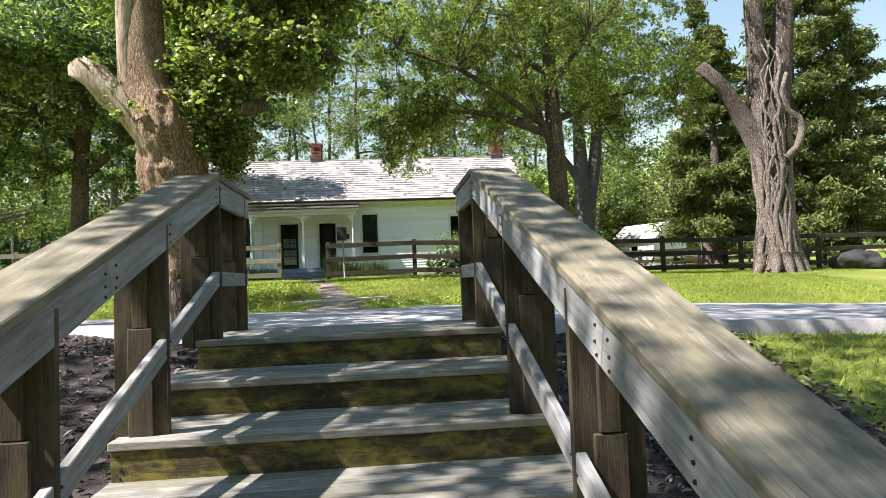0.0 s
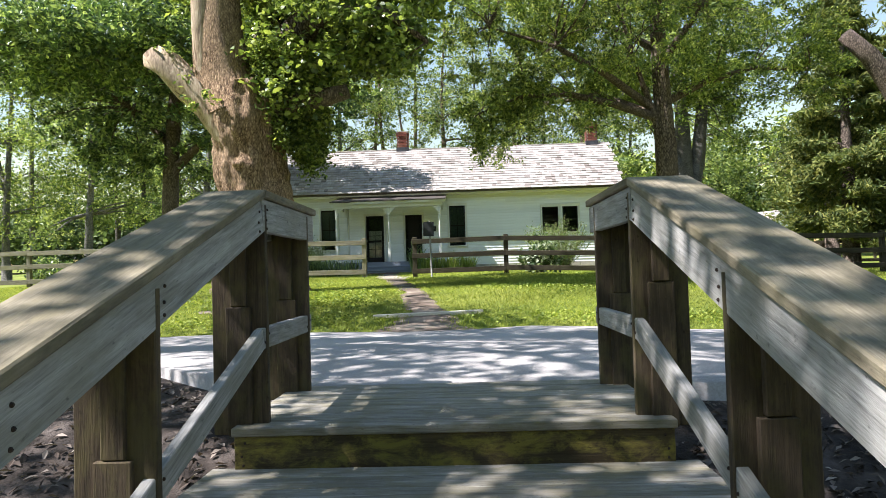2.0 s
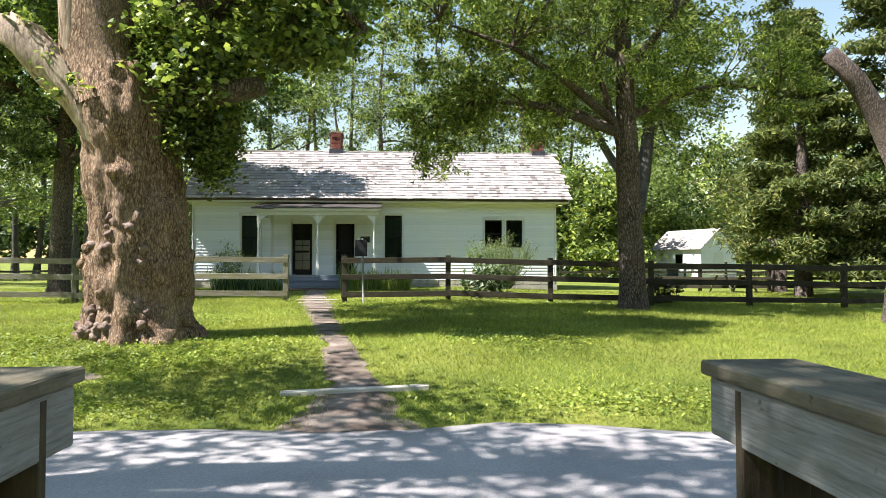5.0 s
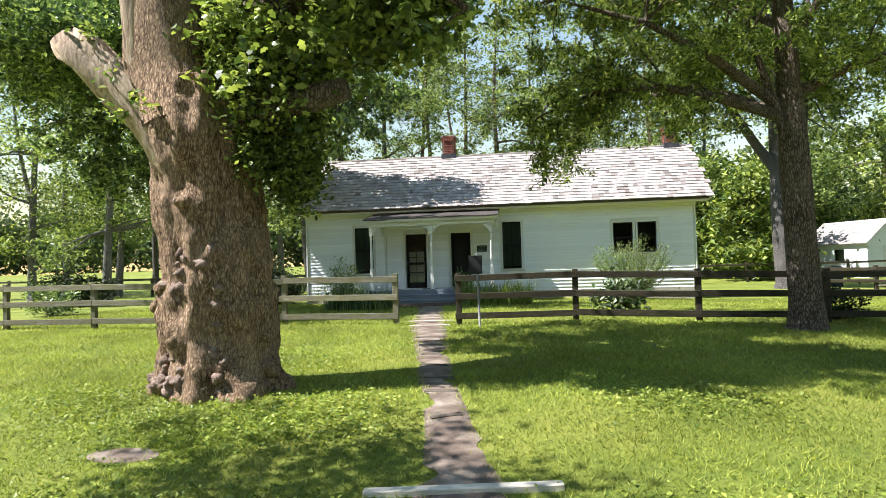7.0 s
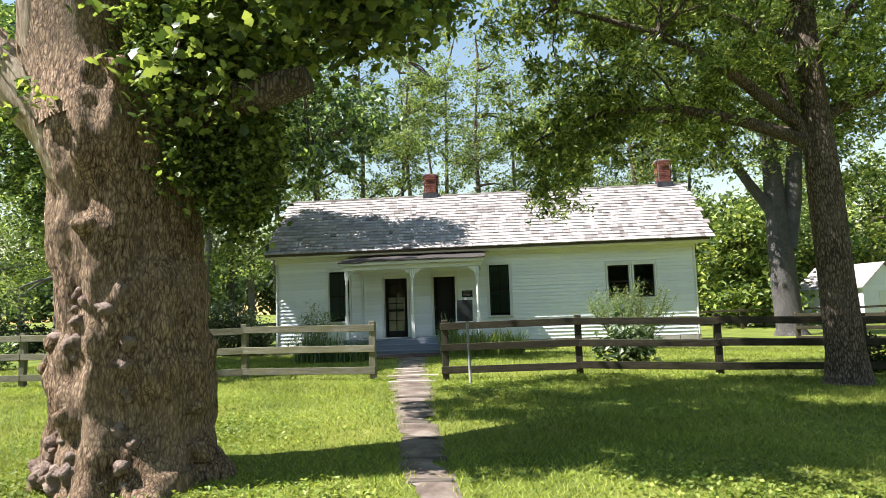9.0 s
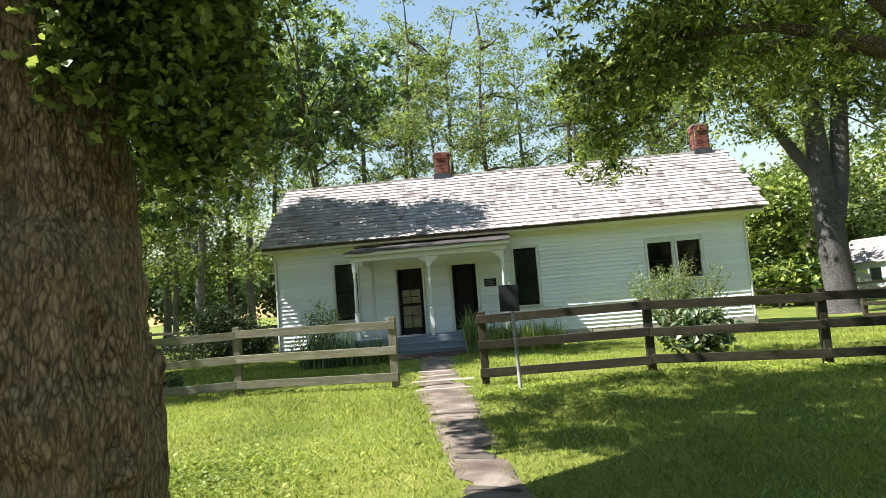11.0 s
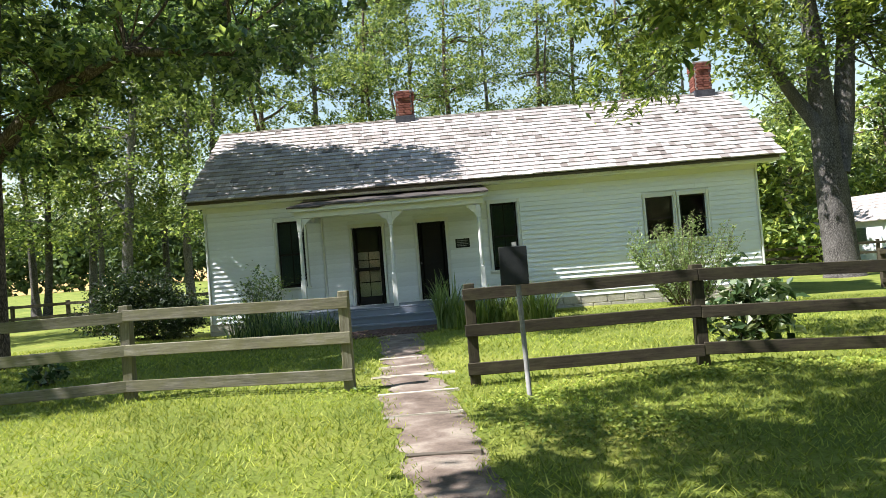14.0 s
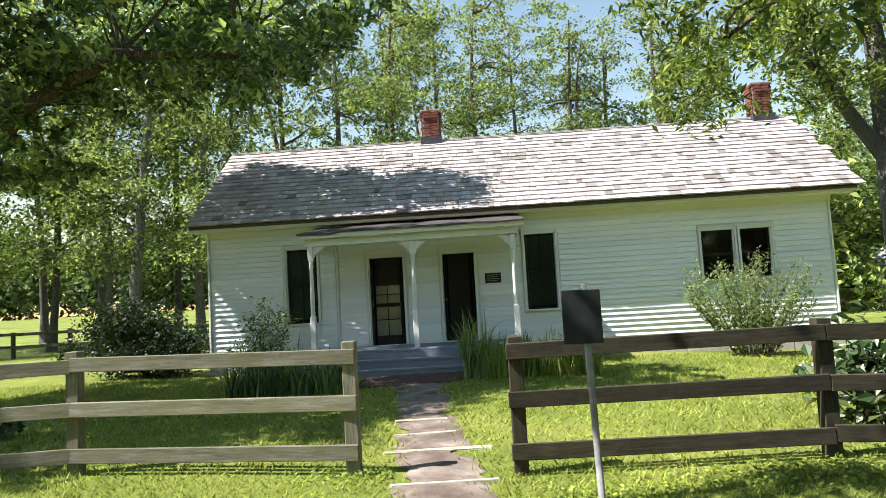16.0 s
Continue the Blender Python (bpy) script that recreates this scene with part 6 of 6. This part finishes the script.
def shoots(name, at, n, h, spread, leafm, label):
    """A shrub of many upright leafy shoots."""
    x, y = at
    z = gz(x, y)
    t = thing(name, (x, y, z), label, "shrub")
    rs = random.Random(31)
    cs, tubes = [], []
    for i in range(n):
        a = rs.uniform(0, 6.283)
        s = spread * math.sqrt(rs.random())
        hh = h * rs.uniform(0.55, 1.0) * (1 - 0.25 * s / spread)
        tip = Vector((x + s * math.cos(a) * 1.25, y + s * math.sin(a) * 0.7, z + hh))
        pts_ = curve_pts((x + 0.3 * s * math.cos(a), y + 0.3 * s * math.sin(a), z - 0.05), tip, 8, 0.08, 0.03, i)
        tubes.append(sweep(pts_, [0.012 - 0.0012 * j for j in range(8)], 5))
        for j in range(2, 8):
            m = 16
            u = rng.uniform(0, 1, (m, 1))
            p, q = np.array(pts_[j - 1]), np.array(pts_[j])
            cs.append(p + (q - p) * u + rng.normal(size=(m, 3)) * 0.05)
    limbs_part("stem", tubes, M_BARK_B, t)
    V, F = leaf_arrays(np.concatenate(cs), 0.085, 0.36, 0.3)
    arrays("foliage", V, F, leafm, t)


shoots("flowering_shrub", (3.65, 29.25), 92, 2.5, 1.2, M_LEAF_S, "tall pale green shrub with upright shoots before the windows")
shrub("broadleaf_shrub", (2.1, 22.35), [((0, 0, 0.35), (0.75, 0.45, 0.35)), ((0.15, 0, 0.75), (0.5, 0.35, 0.35))], 900, 0.17, M_LEAF_H, "low shrub with broad pale-edged leaves behind the fence", 0.12, 0.6)
shrub("shade_shrub", (-7.2, 29.5), [((0, 0, 0.6), (0.8, 0.5, 0.55)), ((0.3, 0, 1.25), (0.5, 0.4, 0.5))], 1900, 0.085, M_LEAF_G, "thin dark shrub against the white wall")
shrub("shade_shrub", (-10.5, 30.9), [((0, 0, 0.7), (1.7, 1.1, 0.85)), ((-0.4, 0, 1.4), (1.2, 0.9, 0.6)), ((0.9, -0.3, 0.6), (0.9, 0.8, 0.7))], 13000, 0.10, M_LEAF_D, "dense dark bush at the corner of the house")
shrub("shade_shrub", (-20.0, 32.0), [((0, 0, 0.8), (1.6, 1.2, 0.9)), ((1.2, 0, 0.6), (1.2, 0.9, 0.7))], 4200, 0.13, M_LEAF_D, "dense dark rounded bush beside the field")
shrub("shade_shrub", (-16.6, 26.5), [((0, 0, 0.5), (0.9, 0.8, 0.6))], 1500, 0.12, M_LEAF_G, "loose green bush behind the pale fence")
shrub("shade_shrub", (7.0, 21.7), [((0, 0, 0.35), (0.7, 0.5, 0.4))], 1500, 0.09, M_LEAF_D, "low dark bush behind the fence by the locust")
shrub("hosta", (-8.75, 23.5), [((0, 0, 0.18), (0.28, 0.25, 0.18))], 170, 0.15, M_LEAF_H, "small white-edged leafy plant in the shade", 0.07, 0.6, stems=4, category="plant")
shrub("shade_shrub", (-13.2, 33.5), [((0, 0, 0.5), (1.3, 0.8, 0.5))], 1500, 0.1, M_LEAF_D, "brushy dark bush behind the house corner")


def straps(name, at, n, h, sx, sy, leafm, label, wide=0.028):
    """A clump of arching strap leaves."""
    x0, y0 = at
    z = gz(x0, y0)
    t = thing(name, (x0, y0, z), label, "plant")
    bx, by = rng.uniform(-sx, sx, n), rng.uniform(-sy, sy, n)
    a = rng.uniform(0, 2 * np.pi, n)
    d = np.stack([np.cos(a), np.sin(a), np.zeros(n)], -1)
    s = np.stack([-np.sin(a), np.cos(a), np.zeros(n)], -1)
    hh = h * rng.uniform(0.6, 1.1, n)
    reach = hh * rng.uniform(0.15, 0.75, n)
    K = 6
    V = np.empty((n, K, 2, 3))
    for j in range(K):
        u = j / (K - 1)
        c = np.stack([x0 + bx, y0 + by, np.full(n, z)], -1) + d * (reach * u ** 1.5)[:, None]
        c[:, 2] += hh * (1.25 * u - 0.55 * u ** 3 * (reach / hh) * 1.6)
        wv = wide * (1 - u ** 2) + 0.003
        V[:, j, 0], V[:, j, 1] = c - s * wv / 2, c + s * wv / 2
    base = (np.arange(n) * K * 2)[:, None]
    F = np.concatenate([base + np.array((2 * j, 2 * j + 1, 2 * j + 3, 2 * j + 2)) for j in range(K - 1)])
    arrays("leaves", V.reshape(-1, 3), F, leafm, t)
    return t


straps("day_lilies", (-1.0, 27.5), 620, 0.8, 1.05, 0.5, M_LILY, "thick clump of arching yellow-green day lilies")
straps("day_lilies", (-2.25, 27.5), 120, 1.15, 0.22, 0.3, M_LEAF_S, "tall strappy plant beside the porch steps", 0.035)
straps("iris_clump", (-5.7, 26.8), 520, 0.72, 1.15, 0.45, M_LEAF_G, "dark green iris clump in the shade by the porch")
straps("iris_clump", (-6.6, 28.6), 160, 0.9, 0.6, 0.3, M_LEAF_G, "dark strappy leaves under the window", 0.03)

# ---- grass ----
def blades(name, x0, x1, y0, y1, n, h, w, keep):
    p = np.stack([rng.uniform(x0, x1, n), rng.uniform(y0, y1, n)], -1)
    p = p[keep(p[:, 0], p[:, 1])]
    n = len(p)
    z = zg(p[:, 0], p[:, 1])
    a = rng.uniform(0, 2 * np.pi, n)
    s = np.stack([np.cos(a), np.sin(a), np.zeros(n)], -1)
    lean = rng.normal(size=(n, 2)) * 0.9
    patch = 0.75 + 0.5 * (np.sin(p[:, 0] * 1.3) * np.sin(p[:, 1] * 1.7 + 1) * 0.5 + 0.5)
    hh = h * rng.uniform(0.5, 1.25, n) * patch
    c = np.column_stack([p, z - 0.004])
    V = np.empty((n, 3, 3))
    V[:, 0], V[:, 1] = c - s * w / 2, c + s * w / 2
    V[:, 2] = c + np.column_stack([lean * hh[:, None], hh])
    tagged(arrays(name, V.reshape(-1, 3), np.arange(n * 3).reshape(n, 3), M_BLADE, None, "short green lawn grass blades", kind="stuff"), category="grass")


def lawn(x, y):
    d = np.abs(x - PATH_X(y)) / PATH_W(y)
    thin = rng.random(len(x))
    on_path = (d < 0.3 + 0.75 * thin) & (y < 28)
    bare_ = ((x + 4.0) / 0.5) ** 2 + ((y - 10.95) / 0.25) ** 2 < 0.1 + 0.6 * thin
    tr = (x + 4.1) ** 2 + (y - 13.15) ** 2 < 0.6
    verge = y > 9.2 + 0.07 * np.sin(x * 1.9) + 0.04 * np.sin(x * 5.1) - 0.05 * thin
    inhouse = (y > 28.8) & (x > -6) & (x < -1)
    return ~on_path & ~bare_ & ~tr & verge & ~inhouse


blades("grass", -13, 9, 9.1, 15.0, 170000, 0.05, 0.011, lawn)
blades("grass", -14, 12.0, 15.0, 21.0, 110000, 0.055, 0.015, lawn)
blades("grass", -16, 16, 21.0, 30.0, 90000, 0.06, 0.022, lawn)
blades("grass", 2.3, 14, -2, 5.1, 60000, 0.08, 0.012, lambda x, y: (x > 2.6 + 0.3 * np.sin(y * 2)) & (y < 5.15))

# low leafy weeds in the lawn, at the foot of the old tree and along the fence
def weeds(spots, n, size):
    c = []
    for x, y, rx, ry in spots:
        p = rng.normal(size=(int(n * rx * ry), 2)) * 0.5 * np.array((rx, ry)) + np.array((x, y))
        c.append(p)
    p = np.concatenate(c)
    p = p[(np.abs(p[:, 0] - PATH_X(p[:, 1])) > PATH_W(p[:, 1]) * 0.9) & (p[:, 1] > 9.3) & ((p[:, 0] + 4.1) ** 2 + (p[:, 1] - 13.15) ** 2 > 0.55) & (((p[:, 0] + 4.0) / 0.4) ** 2 + ((p[:, 1] - 10.95) / 0.2) ** 2 > 1)]
    q = np.column_stack([p, zg(p[:, 0], p[:, 1]) + 0.015 + 0.05 * rng.random(len(p))])
    V, F = leaf_arrays(q, size, 0.7, 1.3)
    tagged(arrays("weeds", V, F, M_WEED, None, "low round-leaved clover and creeping weeds in the lawn", kind="stuff"), category="weeds")


M_WEED = leaf_mat("clover_leaf", (0.10, 0.16, 0.025), (0.24, 0.30, 0.045), (0.42, 0.46, 0.10), 0.35, 0.45)
weeds([(-3.4, 11.6, 2.0, 0.9), (-5.3, 12.6, 1.2, 1.0), (-2.4, 12.2, 0.9, 1.0), (-1.2, 19.9, 0.7, 0.5), (0.6, 20.4, 1.4, 0.4), (-0.6, 18.6, 1.0, 0.8), (3.4, 20.4, 2.0, 0.4), (2.4, 9.9, 2.5, 0.5), (-3.0, 9.9, 2.0, 0.5), (-3.1, 20.9, 0.6, 0.3), (1.4, 12.6, 1.2, 0.9), (-4.6, 15.5, 1.6, 1.2)], 1500, 0.045)

# ---- small things in the yard ----
bn = thing("trash_can", (14.3, 38.0, gz(14.3, 38)), "dark green ribbed metal trash can on the grass", "trash can")
z0 = gz(14.3, 38)
zs = [0, 0.02, 0.25, 0.27, 0.29, 0.55, 0.57, 0.59, 0.84, 0.86, 0.88]
rs_ = [0.27, 0.28, 0.29, 0.305, 0.29, 0.30, 0.315, 0.30, 0.31, 0.325, 0.31]
tubes_part("can", [sweep([(14.3, 38, z0 + q) for q in zs], rs_, 18)], M_LEAD, bn)
tubes_part("lid", [sweep([(14.3, 38, z0 + 0.885), (14.3, 38, z0 + 0.93), (14.3, 38, z0 + 0.97)], [0.33, 0.29, 0.1], 18)], M_LEAD, bn)


def picnic_table(x, y, turn):
    t = thing("picnic_table", (0, 0, 0), "weathered grey wooden picnic table on the lawn", "table", "picnic tables")
    for i in range(5):
        board("top_board", (-0.9, -0.3 + i * 0.15, 0.74), (0.9, -0.3 + i * 0.15, 0.74), 0.14, 0.04, M_FENCE_L, t)
    for s in (-1, 1):
        for k in (0.58, 0.74):
            board("bench_board", (-0.9, s * k, 0.44), (0.9, s * k, 0.44), 0.14, 0.04, M_FENCE_L, t)
    for xx in (-0.65, 0.65):
        board("cross_beam", (xx, -0.8, 0.40), (xx, 0.8, 0.40), 0.04, 0.09, M_FENCE_L, t)
        for s in (-1, 1):
            board("leg", (xx + 0.045, s * 0.62, 0), (xx + 0.045, s * 0.2, 0.72), 0.09, 0.04, M_FENCE_L, t)
    t.matrix_basis = pose(x, y, gz(x, y), 0, 0, turn)


picnic_table(13.2, 29.5, 20)
picnic_table(17.5, 36.0, 70)
